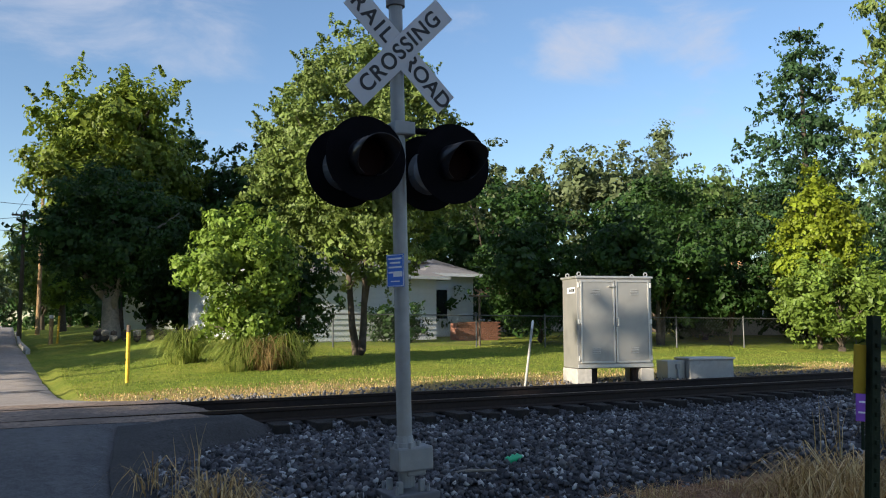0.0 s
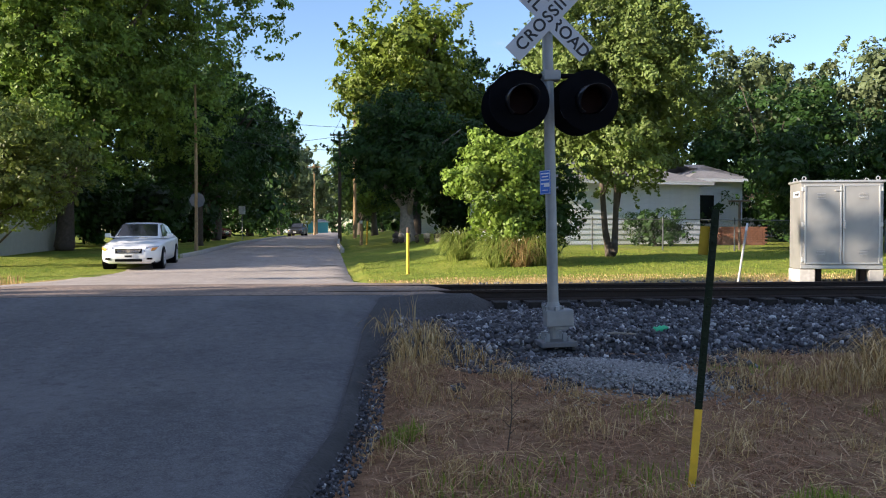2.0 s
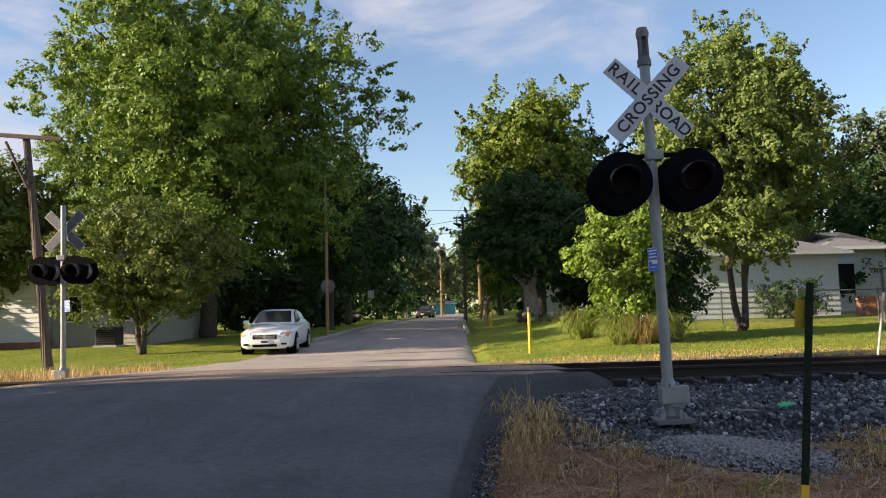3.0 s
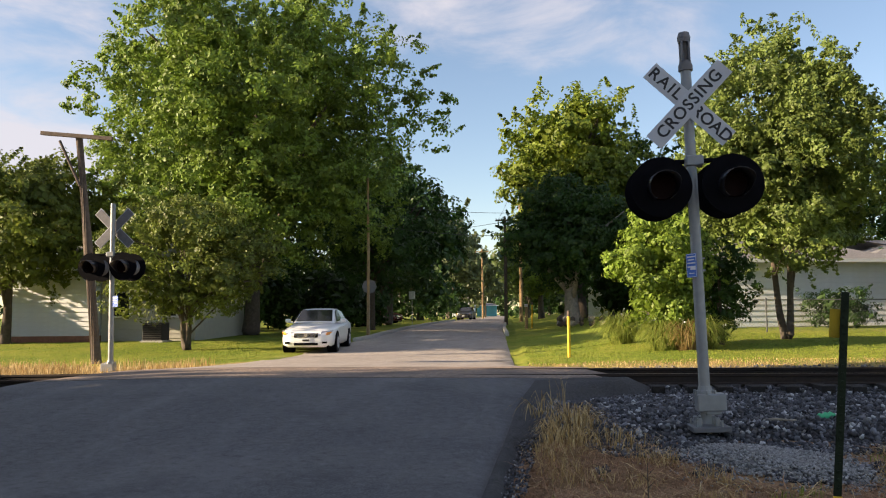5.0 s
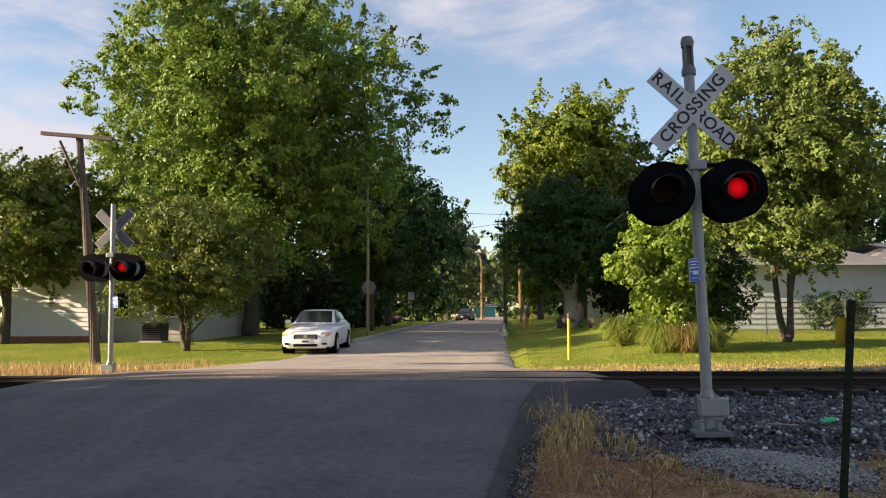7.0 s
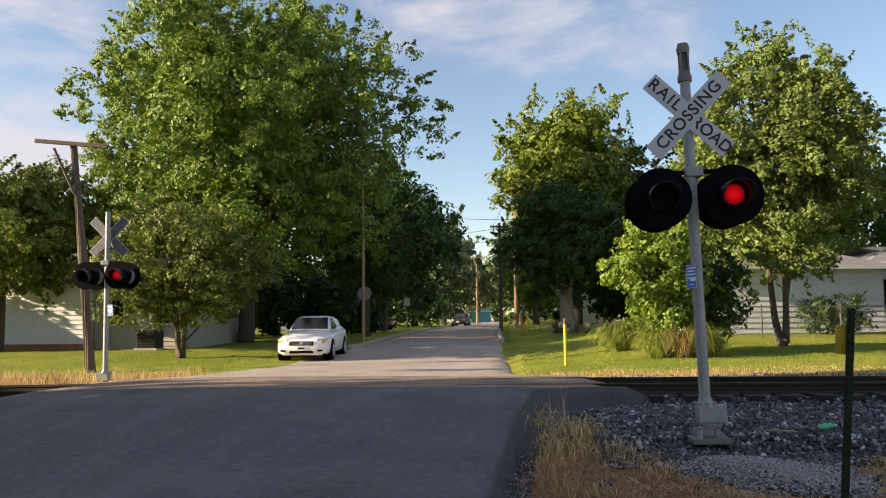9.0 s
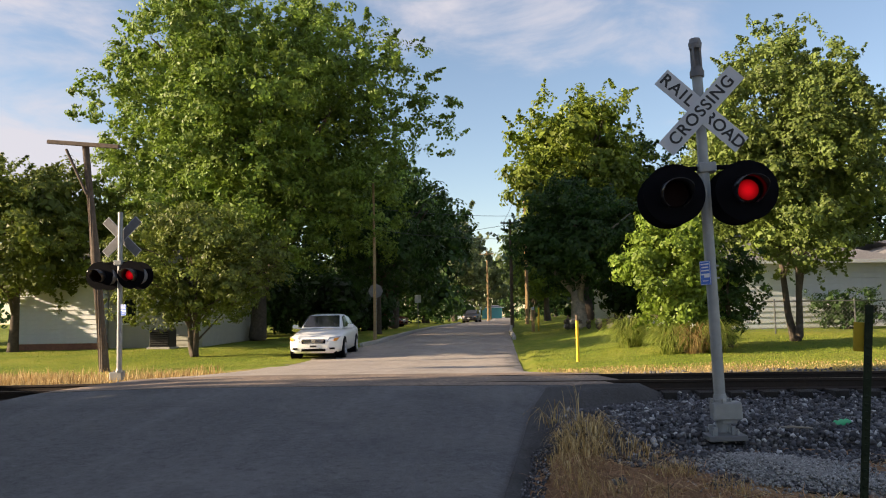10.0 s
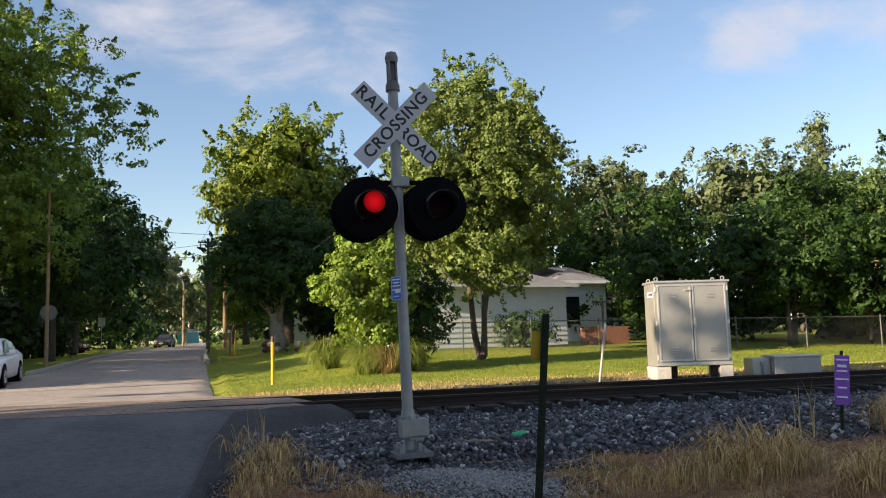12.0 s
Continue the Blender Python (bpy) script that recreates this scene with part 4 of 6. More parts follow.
def tree(label, x, y, height, crown_r, crown_bottom, leaf_mat, seed, count=16000, leaf=0.16, trunk_r=0.2, lobes=26, bark=None, cone=0.0, extra=(),
         stems=1, size=(0.26, 0.42), spread=0.78, base_z=None, droop=0.1, name="tree", category="tree", squash=1.0, core=0.12, fingers=0, shoots=0.14):
    rng = np.random.default_rng(seed)
    if y > 41:
        count, leaf = int(count * 0.74), leaf * 1.12
    z0 = ground_z(x, y) if base_z is None else base_z
    t = thing(name, pose(x, y, z0, 0, 0, 0), label, category)
    cz = (height + crown_bottom) / 2
    rz = (height - crown_bottom) / 2
    lb = make_lobes(rng, (0, 0, cz), (crown_r, crown_r * squash, rz), lobes, size, spread, cone) + list(extra)
    lb += make_lobes(rng, (0, 0, cz), (crown_r, crown_r * squash, rz), lobes * 2, (size[0] * 0.4, size[1] * 0.55), 0.90, cone)
    # upright and outward finger sprays that break the outline
    for _ in range(fingers if fingers else lobes):
        d = rng.normal(size=3)
        d[2] = abs(d[2]) * 0.9 - 0.25
        d /= np.linalg.norm(d)
        nar = max(0.3, 1 - cone * (d[2] + 0.6))
        q = rng.uniform(0.82, 0.98)
        fr = crown_r * rng.uniform(0.05, 0.10)
        lb.append((d[0] * crown_r * nar * q, d[1] * crown_r * squash * nar * q, cz + d[2] * rz * q, fr * rng.uniform(0.8, 1.8), fr * rng.uniform(0.8, 1.8), fr * rng.uniform(1.2, 3.0)))
    bm = bmesh.new()
    for s in range(stems):
        a = rng.uniform(0, 2 * math.pi)
        off = Vector((math.cos(a), math.sin(a), 0)) * (0.0 if stems == 1 else trunk_r * 1.1)
        lean = Vector((math.cos(a), math.sin(a), 0)) * (0.06 if stems == 1 else 0.16) * crown_bottom
        top = Vector((0, 0, cz + rz * 0.35)) + lean * 1.5
        pts = [off + Vector((0, 0, -0.25)), off + Vector((0, 0, 0.15)), off + lean * 0.5 + Vector((0, 0, crown_bottom * 0.55)), off + lean + Vector((0, 0, crown_bottom + rz * 0.25)), top]
        limb(bm, pts, [trunk_r * 1.55, trunk_r * 1.12, trunk_r * 0.9, trunk_r * 0.68, trunk_r * 0.12], 10)
        for k in range(max(3, 9 // stems)):
            l = lb[int(rng.integers(len(lb)))]
            st = pts[2].lerp(pts[3], rng.random()) if rng.random() < 0.6 else pts[3].lerp(pts[4], rng.random() * 0.6)
            en = Vector(l[:3])
            mid = st.lerp(en, 0.5) + Vector((0, 0, 0.12 * (en - st).length))
            rr = trunk_r * rng.uniform(0.28, 0.45)
            limb(bm, [st, mid, en], [rr, rr * 0.65, rr * 0.2], 6)
    part("trunk", bm, bark or M_BARK, t, smooth=True)
    v, f = crown_arrays(rng, lb, count, leaf, droop, shoots=shoots)
    nc = int(count * core)
    inner = [(a * 0.8, b * 0.8, cz + (c - cz) * 0.85, d * 0.6, e * 0.6, g * 0.6) for a, b, c, d, e, g in lb[:lobes]]
    v2, f2 = crown_arrays(rng, inner, nc, leaf * 1.9, droop, 0.05)
    part_arrays("crown", np.concatenate([v, v2]), np.concatenate([f, f2 + len(v)]), leaf_mat, t)
    return t


# big maple over the street
tree("large spreading maple with dense lit green crown", -12.6, 40.0, 19.4, 9.9, 2.1, M_LEAF_MAPLE, 11, 160000, 0.17, 0.42, 46, spread=0.80, size=(0.17, 0.30), cone=0.12,
     extra=((8.7, -0.5, 11.2, 1.7, 1.7, 1.1), (9.3, -0.3, 9.9, 0.9, 0.9, 1.0)), shoots=0.2)
tree("small multi-stemmed tree with a low rounded crown", -11.2, 28.3, 5.4, 3.3, 0.9, M_LEAF_OLIVE, 12, 34000, 0.11, 0.10, 26, stems=4)
tree("broad olive tree with lit top in front of the house", -20.4, 32.0, 8.4, 4.6, 1.9, M_LEAF_OLIVE, 13, 36000, 0.15, 0.2, 34, shoots=0.3)
tree("lit shrubby tree with pale green leaves", 4.85, 24.7, 4.1, 1.55, 0.4, M_LEAF_LIGHT, 14, 20000, 0.11, 0.06, 16, stems=4, name="shrub", category="shrub")
tree("upright ash tree with feathery lit crown", 9.4, 27.2, 10.4, 4.2, 1.7, M_LEAF_ASH, 15, 100000, 0.112, 0.12, 44, stems=2, cone=0.28, size=(0.16, 0.28), shoots=0.4, fingers=70)
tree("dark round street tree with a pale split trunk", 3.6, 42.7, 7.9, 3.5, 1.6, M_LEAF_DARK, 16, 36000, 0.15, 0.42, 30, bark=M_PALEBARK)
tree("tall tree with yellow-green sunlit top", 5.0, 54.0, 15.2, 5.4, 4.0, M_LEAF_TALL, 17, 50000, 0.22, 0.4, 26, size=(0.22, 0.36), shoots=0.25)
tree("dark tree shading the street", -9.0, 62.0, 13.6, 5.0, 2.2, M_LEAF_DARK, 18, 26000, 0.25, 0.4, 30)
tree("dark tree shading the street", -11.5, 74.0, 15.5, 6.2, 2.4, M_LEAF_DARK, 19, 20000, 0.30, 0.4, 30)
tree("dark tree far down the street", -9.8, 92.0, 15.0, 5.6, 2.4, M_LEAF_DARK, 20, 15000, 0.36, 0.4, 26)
tree("tree at the end of the street, haze put into its leaf colour", -8.0, 112.0, 14.0, 4.6, 3.0, M_LEAF_GREY, 21, 10000, 0.38, 0.4, 24)
tree("green tree far down the street", 3.2, 75.0, 10.0, 3.4, 1.6, M_LEAF_MAPLE, 22, 14000, 0.24, 0.3, 24)
tree("green tree far down the street", 2.4, 100.0, 12.0, 3.8, 1.8, M_LEAF_WOOD, 23, 9000, 0.34, 0.3, 24)
# woodland and garden trees beyond the lawns
tree("sunlit woodland tree with a yellow-green top", 20.0, 54.0, 12.8, 5.6, 2.0, M_LEAF_TALL, 31, 17280, 0.26, 0.3, 28)
tree("rounded woodland oak behind the gardens", 29.0, 52.0, 12.9, 5.6, 2.0, M_LEAF_GREY, 32, 18720, 0.26, 0.3, 30)
tree("rounded woodland oak behind the gardens", 36.0, 48.0, 12.7, 5.2, 2.0, M_LEAF_GREY, 33, 17280, 0.26, 0.3, 30)
tree("slender pointed woodland tree", 45.0, 52.0, 18.6, 2.4, 3.0, M_LEAF_GREY, 34, 9000, 0.24, 0.25, 30, cone=0.7, fingers=4)
tree("woodland tree behind the gardens", 42.0, 45.5, 11.7, 5.4, 2.0, M_LEAF_WOOD, 35, 17280, 0.26, 0.3, 28)
tree("woodland tree behind the gardens", 49.5, 42.0, 11.7, 5.0, 2.0, M_LEAF_WOOD, 36, 14400, 0.26, 0.3, 28)
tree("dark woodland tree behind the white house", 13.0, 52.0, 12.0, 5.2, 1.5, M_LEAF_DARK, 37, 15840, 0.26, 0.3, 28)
tree("woodland tree with deep shade put into its dark leaves", 25.0, 45.0, 9.5, 5.0, 0.8, M_LEAF_DARK, 38, 12960, 0.22, 0.25, 24)
tree("woodland tree with deep shade put into its dark leaves", 33.0, 40.0, 9.0, 5.0, 0.8, M_LEAF_DARK, 39, 12960, 0.22, 0.25, 24)
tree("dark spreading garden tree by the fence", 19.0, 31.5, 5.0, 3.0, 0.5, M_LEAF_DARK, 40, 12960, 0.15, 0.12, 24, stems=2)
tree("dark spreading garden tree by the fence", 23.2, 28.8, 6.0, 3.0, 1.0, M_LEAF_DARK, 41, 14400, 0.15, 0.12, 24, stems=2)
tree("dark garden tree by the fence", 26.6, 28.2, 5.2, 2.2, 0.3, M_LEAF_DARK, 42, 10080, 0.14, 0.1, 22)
tree("young tree with bright yellow-green leaves", 28.3, 25.2, 7.4, 2.3, 1.6, M_LEAF_YELLOW, 43, 14400, 0.14, 0.1, 30, cone=0.4)
tree("dense green bush under the yellow tree", 28.2, 24.2, 3.8, 2.5, 0.0, M_LEAF_MAPLE, 44, 11520, 0.14, 0.08, 26, stems=3, name="shrub", category="shrub")
tree("tall hanging birch at the lawn edge", 25.3, 18.1, 13.4, 2.9, 2.6, M_LEAF_ASH, 45, 16000, 0.13, 0.14, 34, droop=0.6)
tree("dark evergreen bush behind the grasses", 6.8, 25.4, 3.5, 1.35, 0.0, M_LEAF_DARK, 46, 6480, 0.10, 0.05, 20, stems=3, name="shrub", category="shrub")
tree("low dark bush against the house", 13.2, 33.0, 1.5, 1.6, 0.0, M_LEAF_DARK, 47, 4000, 0.10, 0.04, 16, stems=3, name="shrub", category="shrub", squash=0.5)
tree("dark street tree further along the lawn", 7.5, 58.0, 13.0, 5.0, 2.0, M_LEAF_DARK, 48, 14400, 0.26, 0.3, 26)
tree("tree with lit top behind the cream house", -27.0, 43.0, 9.5, 5.0, 2.0, M_LEAF_ASH, 49, 12960, 0.2, 0.25, 26)
tree("tree behind the cream house", -21.0, 48.0, 12.0, 5.5, 2.0, M_LEAF_WOOD, 50, 14400, 0.24, 0.3, 26)
tree("dark tree behind the street maple", -17.5, 60.0, 13.0, 6.0, 2.0, M_LEAF_DARK, 51, 12960, 0.28, 0.3, 26)
# dark bushes added in bright gaps, standing in for shade under the trees
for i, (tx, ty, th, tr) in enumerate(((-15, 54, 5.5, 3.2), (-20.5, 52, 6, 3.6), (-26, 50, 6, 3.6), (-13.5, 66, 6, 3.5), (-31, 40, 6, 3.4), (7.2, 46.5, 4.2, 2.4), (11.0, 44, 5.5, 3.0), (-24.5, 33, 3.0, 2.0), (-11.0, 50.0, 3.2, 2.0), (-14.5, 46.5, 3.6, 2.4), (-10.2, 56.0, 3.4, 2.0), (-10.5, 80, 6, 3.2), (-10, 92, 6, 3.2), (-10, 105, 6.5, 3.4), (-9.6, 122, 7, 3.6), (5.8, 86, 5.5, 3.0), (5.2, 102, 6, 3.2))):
    tree("added dense dark bush filling the shade under the trees", tx, ty, th, tr, 0.0, M_LEAF_DARK, 150 + i, 5000, 0.26, 0.1, 22, stems=2, name="shrub", category="shrub")
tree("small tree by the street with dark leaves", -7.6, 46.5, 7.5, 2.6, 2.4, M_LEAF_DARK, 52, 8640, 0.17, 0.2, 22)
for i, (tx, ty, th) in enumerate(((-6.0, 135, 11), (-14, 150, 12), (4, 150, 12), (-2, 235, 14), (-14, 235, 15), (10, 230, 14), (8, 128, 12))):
    tree("tree at the far end of the street, haze put into its leaf colour", tx, ty, th, th * 0.42, 1.2, M_LEAF_GREY, 60 + i, 4500, 0.55, 0.3, 20)


# dark bushes added to fill the shaded gap between lawn and crowns
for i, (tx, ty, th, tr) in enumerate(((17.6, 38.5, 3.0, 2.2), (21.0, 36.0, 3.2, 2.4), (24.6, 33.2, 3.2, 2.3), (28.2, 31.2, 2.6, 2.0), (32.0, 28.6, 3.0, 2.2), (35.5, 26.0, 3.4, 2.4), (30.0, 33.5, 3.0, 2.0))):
    tree("added dark bush filling the shade behind the garden fence", tx, ty, th, tr, 0.0, M_LEAF_DARK, 170 + i, 3600, 0.2, 0.08, 20, stems=2, name="shrub", category="shrub")


def conifer(label, x, y, height, radius, seed):
    """Tiers of drooping boughs on a straight trunk."""
    rng = np.random.default_rng(seed)
    t = thing("conifer_tree", pose(x, y, ground_z(x, y)), label, "tree")
    bm = bmesh.new()
    limb(bm, [Vector((0, 0, -0.3)), Vector((0, 0, height * 0.5)), Vector((0, 0, height))], [0.28, 0.17, 0.03], 10)
    part("trunk", bm, M_BARK, t)
    lobes = []
    z = 1.5
    while z < height - 0.3:
        r = radius * (1 - z / height) ** 0.6 + 0.2
        for k in range(7):
            a = rng.uniform(0, 2 * math.pi)
            ln = r * rng.uniform(0.7, 1.1)
            for q in (0.3, 0.55, 0.8, 1.0):
                lobes.append((math.cos(a) * ln * q, math.sin(a) * ln * q, z - 0.22 * ln * q + 0.1, 0.24 * r * (1.2 - q) + 0.2, 0.24 * r * (1.2 - q) + 0.2, 0.10))
        z += 0.95
    v, f = crown_arrays(rng, lobes, 24000, 0.20, 0.3, 0.2, 28, 0.3)
    part_arrays("crown", v, f, M_NEEDLE, t)


conifer("tall dark pine with layered boughs", 36.0, 31.6, 16.4, 5.6, 71)
conifer("tall dark pine with layered boughs", 39.0, 27.5, 14.0, 4.2, 72)

# the unseen tall row placed behind and beside the camera to keep the near road in shade
ROW = [(-13 - 4.2 * k, 13.5 + 0.258 * (-13 - 4.2 * k) - 3.3 + 0.3 * math.sin(2.3 * k), 12.0 + 0.25 * math.sin(1.7 * k), 3.3) for k in range(9)]
ROW += [(-15 - 6.0 * k, 3.2 + 0.258 * (-15 - 6.0 * k) + 0.6 * math.sin(1.9 * k), 12.0 + 0.6 * math.sin(2.1 * k), 4.6) for k in range(8)]
ROW += [(-16 - 7.5 * k, -6.0 + 0.258 * (-16 - 7.5 * k) + math.sin(1.3 * k), 16 + math.sin(k), 5.4) for k in range(6)]
for i, (tx, ty, th, tr) in enumerate(ROW):
    tree("unseen tall tree placed to shade the near road", tx, ty, th, tr, 0.6, M_LEAF_DARK, 80 + i, 1700, 0.68, 0.3, 20, core=0.3)

# close woodland added to shut off the horizon, its dark leaves filling shade under the crowns
far_rng = np.random.default_rng(99)
far_lobes = []
for i in range(260):
    a = far_rng.uniform(-1, 1)
    fx = a * 130
    if -8 < fx < 3:
        continue
    fy = 70 + 22 * far_rng.random() + 0.15 * abs(fx)
    if fx > 18:
        fy = 56 - 0.25 * (fx - 18) + 14 * far_rng.random()
    fr = far_rng.uniform(2.0, 3.6)
    far_lobes.append((fx, fy, ground_z(fx, fy) + far_rng.uniform(0.5, 7.5), fr * 1.2, fr * 1.2, fr))
for i in range(70):
    fx, fy, fr = far_rng.uniform(-60, 60), far_rng.uniform(212, 250), far_rng.uniform(3.5, 6)
    far_lobes.append((fx, fy, ground_z(fx, fy) + far_rng.uniform(0, 6), fr * 1.3, fr * 1.3, fr))
for i in range(60):
    fx = far_rng.choice((-1, 1)) * far_rng.uniform(4.5, 16) - 2.6
    fy, fr = far_rng.uniform(80, 180), far_rng.uniform(1.2, 2.4)
    far_lobes.append((fx, fy, ground_z(fx, fy) + far_rng.uniform(0, 1.6), fr * 1.2, fr * 1.2, fr))
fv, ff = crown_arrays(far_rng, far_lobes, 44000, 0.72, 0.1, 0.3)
tagged(part_arrays("far_woods", fv, ff, M_LEAF_DARK), "dark belt of far woodland added to fill the shade under the crowns", "woodland", kind="stuff")


# ---- blades of grass ----
def blades(name, pts, height, width, mat, label, category, seed, lean=0.5, group=""):
    """Bent grass blades; pts are their feet, height a pair or an array."""
    rng = np.random.default_rng(seed)
    pts = np.asarray(pts, float)
    n = len(pts)
    h = rng.uniform(height[0], height[1], n)[:, None] if isinstance(height, tuple) else np.asarray(height)[:, None] * rng.uniform(0.7, 1.15, (n, 1))
    a = rng.uniform(0, 2 * np.pi, n)
    d = np.stack([np.cos(a), np.sin(a), np.zeros(n)], 1)
    s = np.stack([-np.sin(a), np.cos(a), np.zeros(n)], 1)
    ln = rng.uniform(0.15, 1.0, (n, 1)) * lean
    w = width * rng.uniform(0.6, 1.3, (n, 1))
    up = np.array((0, 0, 1.0))
    m = pts + d * h * ln * 0.35 + up * h * 0.6
    tip = pts + d * h * ln * 1.1 + up * h * (1 - 0.5 * ln)
    v = np.stack([pts - s * w, pts + s * w, m + s * w * 0.7, m - s * w * 0.7, tip], 1).reshape(-1, 3)
    k = np.arange(n) * 5
    f = np.concatenate([np.stack([k, k + 1, k + 2], 1), np.stack([k, k + 2, k + 3], 1), np.stack([k + 3, k + 2, k + 4], 1)])
    ob = part_arrays(name, v, f, mat)
    return tagged(ob, label, category, group, kind="stuff")


def arched(name, pts, h, width, mat, label, category, seed):
    """Long dead blades that rise, arch over and hang, most of them falling the same way within a tuft."""
    g = np.random.default_rng(seed)
    pts = np.asarray(pts, float)
    n = len(pts)
    h = np.asarray(h)[:, None] * g.uniform(0.55, 1.15, (n, 1))
    c = pts.mean(0)
    out = np.arctan2(pts[:, 1] - c[1], pts[:, 0] - c[0])
    a = out + g.normal(size=n) * 0.9
    d = np.stack([np.cos(a), np.sin(a), np.zeros(n)], 1)
    s = np.stack([-np.sin(a), np.cos(a), np.zeros(n)], 1)
    reach = h * g.uniform(0.35, 1.15, (n, 1))
    fall = g.uniform(0.15, 0.75, (n, 1)) * h
    w = width * g.uniform(0.6, 1.4, (n, 1))
    side = s * reach * g.normal(size=(n, 1)) * 0.25
    up = np.array((0, 0, 1.0))
    p1 = pts + d * reach * 0.16 + up * h * 0.55
    p2 = pts + d * reach * 0.45 + side * 0.5 + up * h * 0.80
    p3 = pts + d * reach * 0.80 + side + up * (h * 0.80 - fall * 0.4)
    tip = pts + d * reach * 1.05 + side * 1.4 + up * (h * 0.80 - fall)
    v = np.stack([pts - s * w, pts + s * w, p1 - s * w, p1 + s * w, p2 - s * w * 0.8, p2 + s * w * 0.8, p3 - s * w * 0.5, p3 + s * w * 0.5, tip], 1).reshape(-1, 3)
    k = np.arange(n) * 9
    f = [np.stack([k + i, k + j, k + m], 1) for i, j, m in ((0, 1, 3), (0, 3, 2), (2, 3, 5), (2, 5, 4), (4, 5, 7), (4, 7, 6), (6, 7, 8))]
    return tagged(part_arrays(name, v, np.concatenate(f), mat), label, category, kind="stuff")


def on_ground(rng, n, x0, x1, y0, y1, keep):
    out = []
    while len(out) < n:
        x, y = rng.uniform(x0, x1), rng.uniform(y0, y1)
        if keep(x, y):
            out.append((x, y, rough_ground(x, y) - 0.01))
    return out


rng = np.random.default_rng(5)


def patchy(x, y, s=1.1, o=0.0):
    return noise.noise((x * s, y * s, o))


def verge_edge(x, y):
    return x > road_edges(y)[1] + 0.14 + 0.15 * patchy(x, y, 2) and y < 8.95 + 0.4 * patchy(x, 0, 0.7, 2) - 1.75 * math.exp(-((x - 3.0) / 0.95) ** 4) + 0.3 * patchy(x, y, 2.2, 6)


blades("dry_grass", on_ground(rng, 44000, 0.3, 9.5, 2.2, 9.2, lambda x, y: verge_edge(x, y) and patchy(x, y) + 0.6 * patchy(x, y, 4.5, 2) > -0.25 - 0.1 * random.random()), (0.02, 0.075), 0.0034, M_DRY,
       "short brown mown stubble on the verge", "grass", 1, 1.6)
blades("dry_grass", on_ground(rng, 6500, 0.3, 10, 3.0, 9.0, lambda x, y: verge_edge(x, y) and patchy(x, y, 1.7, 4) > 0.2), (0.10, 0.26), 0.0028, M_STRAW,
       "longer straw-coloured tufts in the verge", "grass", 2, 1.6)
blades("green_grass", on_ground(rng, 1300, 0.4, 8, 3.0, 8.3, lambda x, y: verge_edge(x, y) and patchy(x, y, 0.9, 9) > 0.30), (0.05, 0.16), 0.005, M_LAWNBLADE,
       "sparse green weeds among the dry stubble", "grass", 3, 0.7)


def tuft(name, cx, cy, r, n, h, mat, label, seed, lean=0.8, width=0.005, category="grass tuft", zfun=None, rx=1.0, arch=False):
    g = np.random.default_rng(seed)
    pts, hs = [], []
    for _ in range(n):
        a, q = g.uniform(0, 2 * math.pi), math.sqrt(g.random()) * (0.7 + 0.6 * g.random())
        x, y = cx + r * rx * q * math.cos(a), cy + r * q * math.sin(a)
        pts.append((x, y, (max(rough_ground(x, y), bed_z(x, y) if 8.4 < y < 18 and x > 1 else -9) if zfun is None else zfun(x, y)) - 0.01))
        hs.append(h * (1 - 0.45 * q * q))
    if arch:
        return arched(name, pts, hs, width, mat, label, category, seed)
    return blades(name, pts, hs, width, mat, label, category, seed, lean)


def thatch(pts, mat, label, seed):
    """Dead straws lying flat, one over the other."""
    g = np.random.default_rng(seed)
    pts = np.asarray(pts, float)
    n = len(pts)
    a, e = g.uniform(0, 2 * np.pi, n), np.abs(g.normal(size=n)) * 0.22
    d = np.stack([np.cos(a) * np.cos(e), np.sin(a) * np.cos(e), np.sin(e)], 1)
    side = np.stack([-np.sin(a), np.cos(a), np.zeros(n)], 1) * g.uniform(0.002, 0.0048, (n, 1))
    h = g.uniform(0.10, 0.36, (n, 1))
    pts[:, 2] += g.uniform(0.01, 0.06, n)
    mid = pts + d * h * 0.55 + side * g.normal(size=(n, 1)) * 6
    tip = pts + d * h - np.array((0, 0, 1.0)) * h * 0.12
    v = np.stack([pts - side, pts + side, mid + side, mid - side, tip], 1).reshape(-1, 3)
    k = np.arange(n) * 5
    f = np.concatenate([np.stack([k, k + 1, k + 2], 1), np.stack([k, k + 2, k + 3], 1), np.stack([k + 3, k + 2, k + 4], 1)])
    return tagged(part_arrays("dry_grass", v, f, mat), label, "grass", kind="stuff")


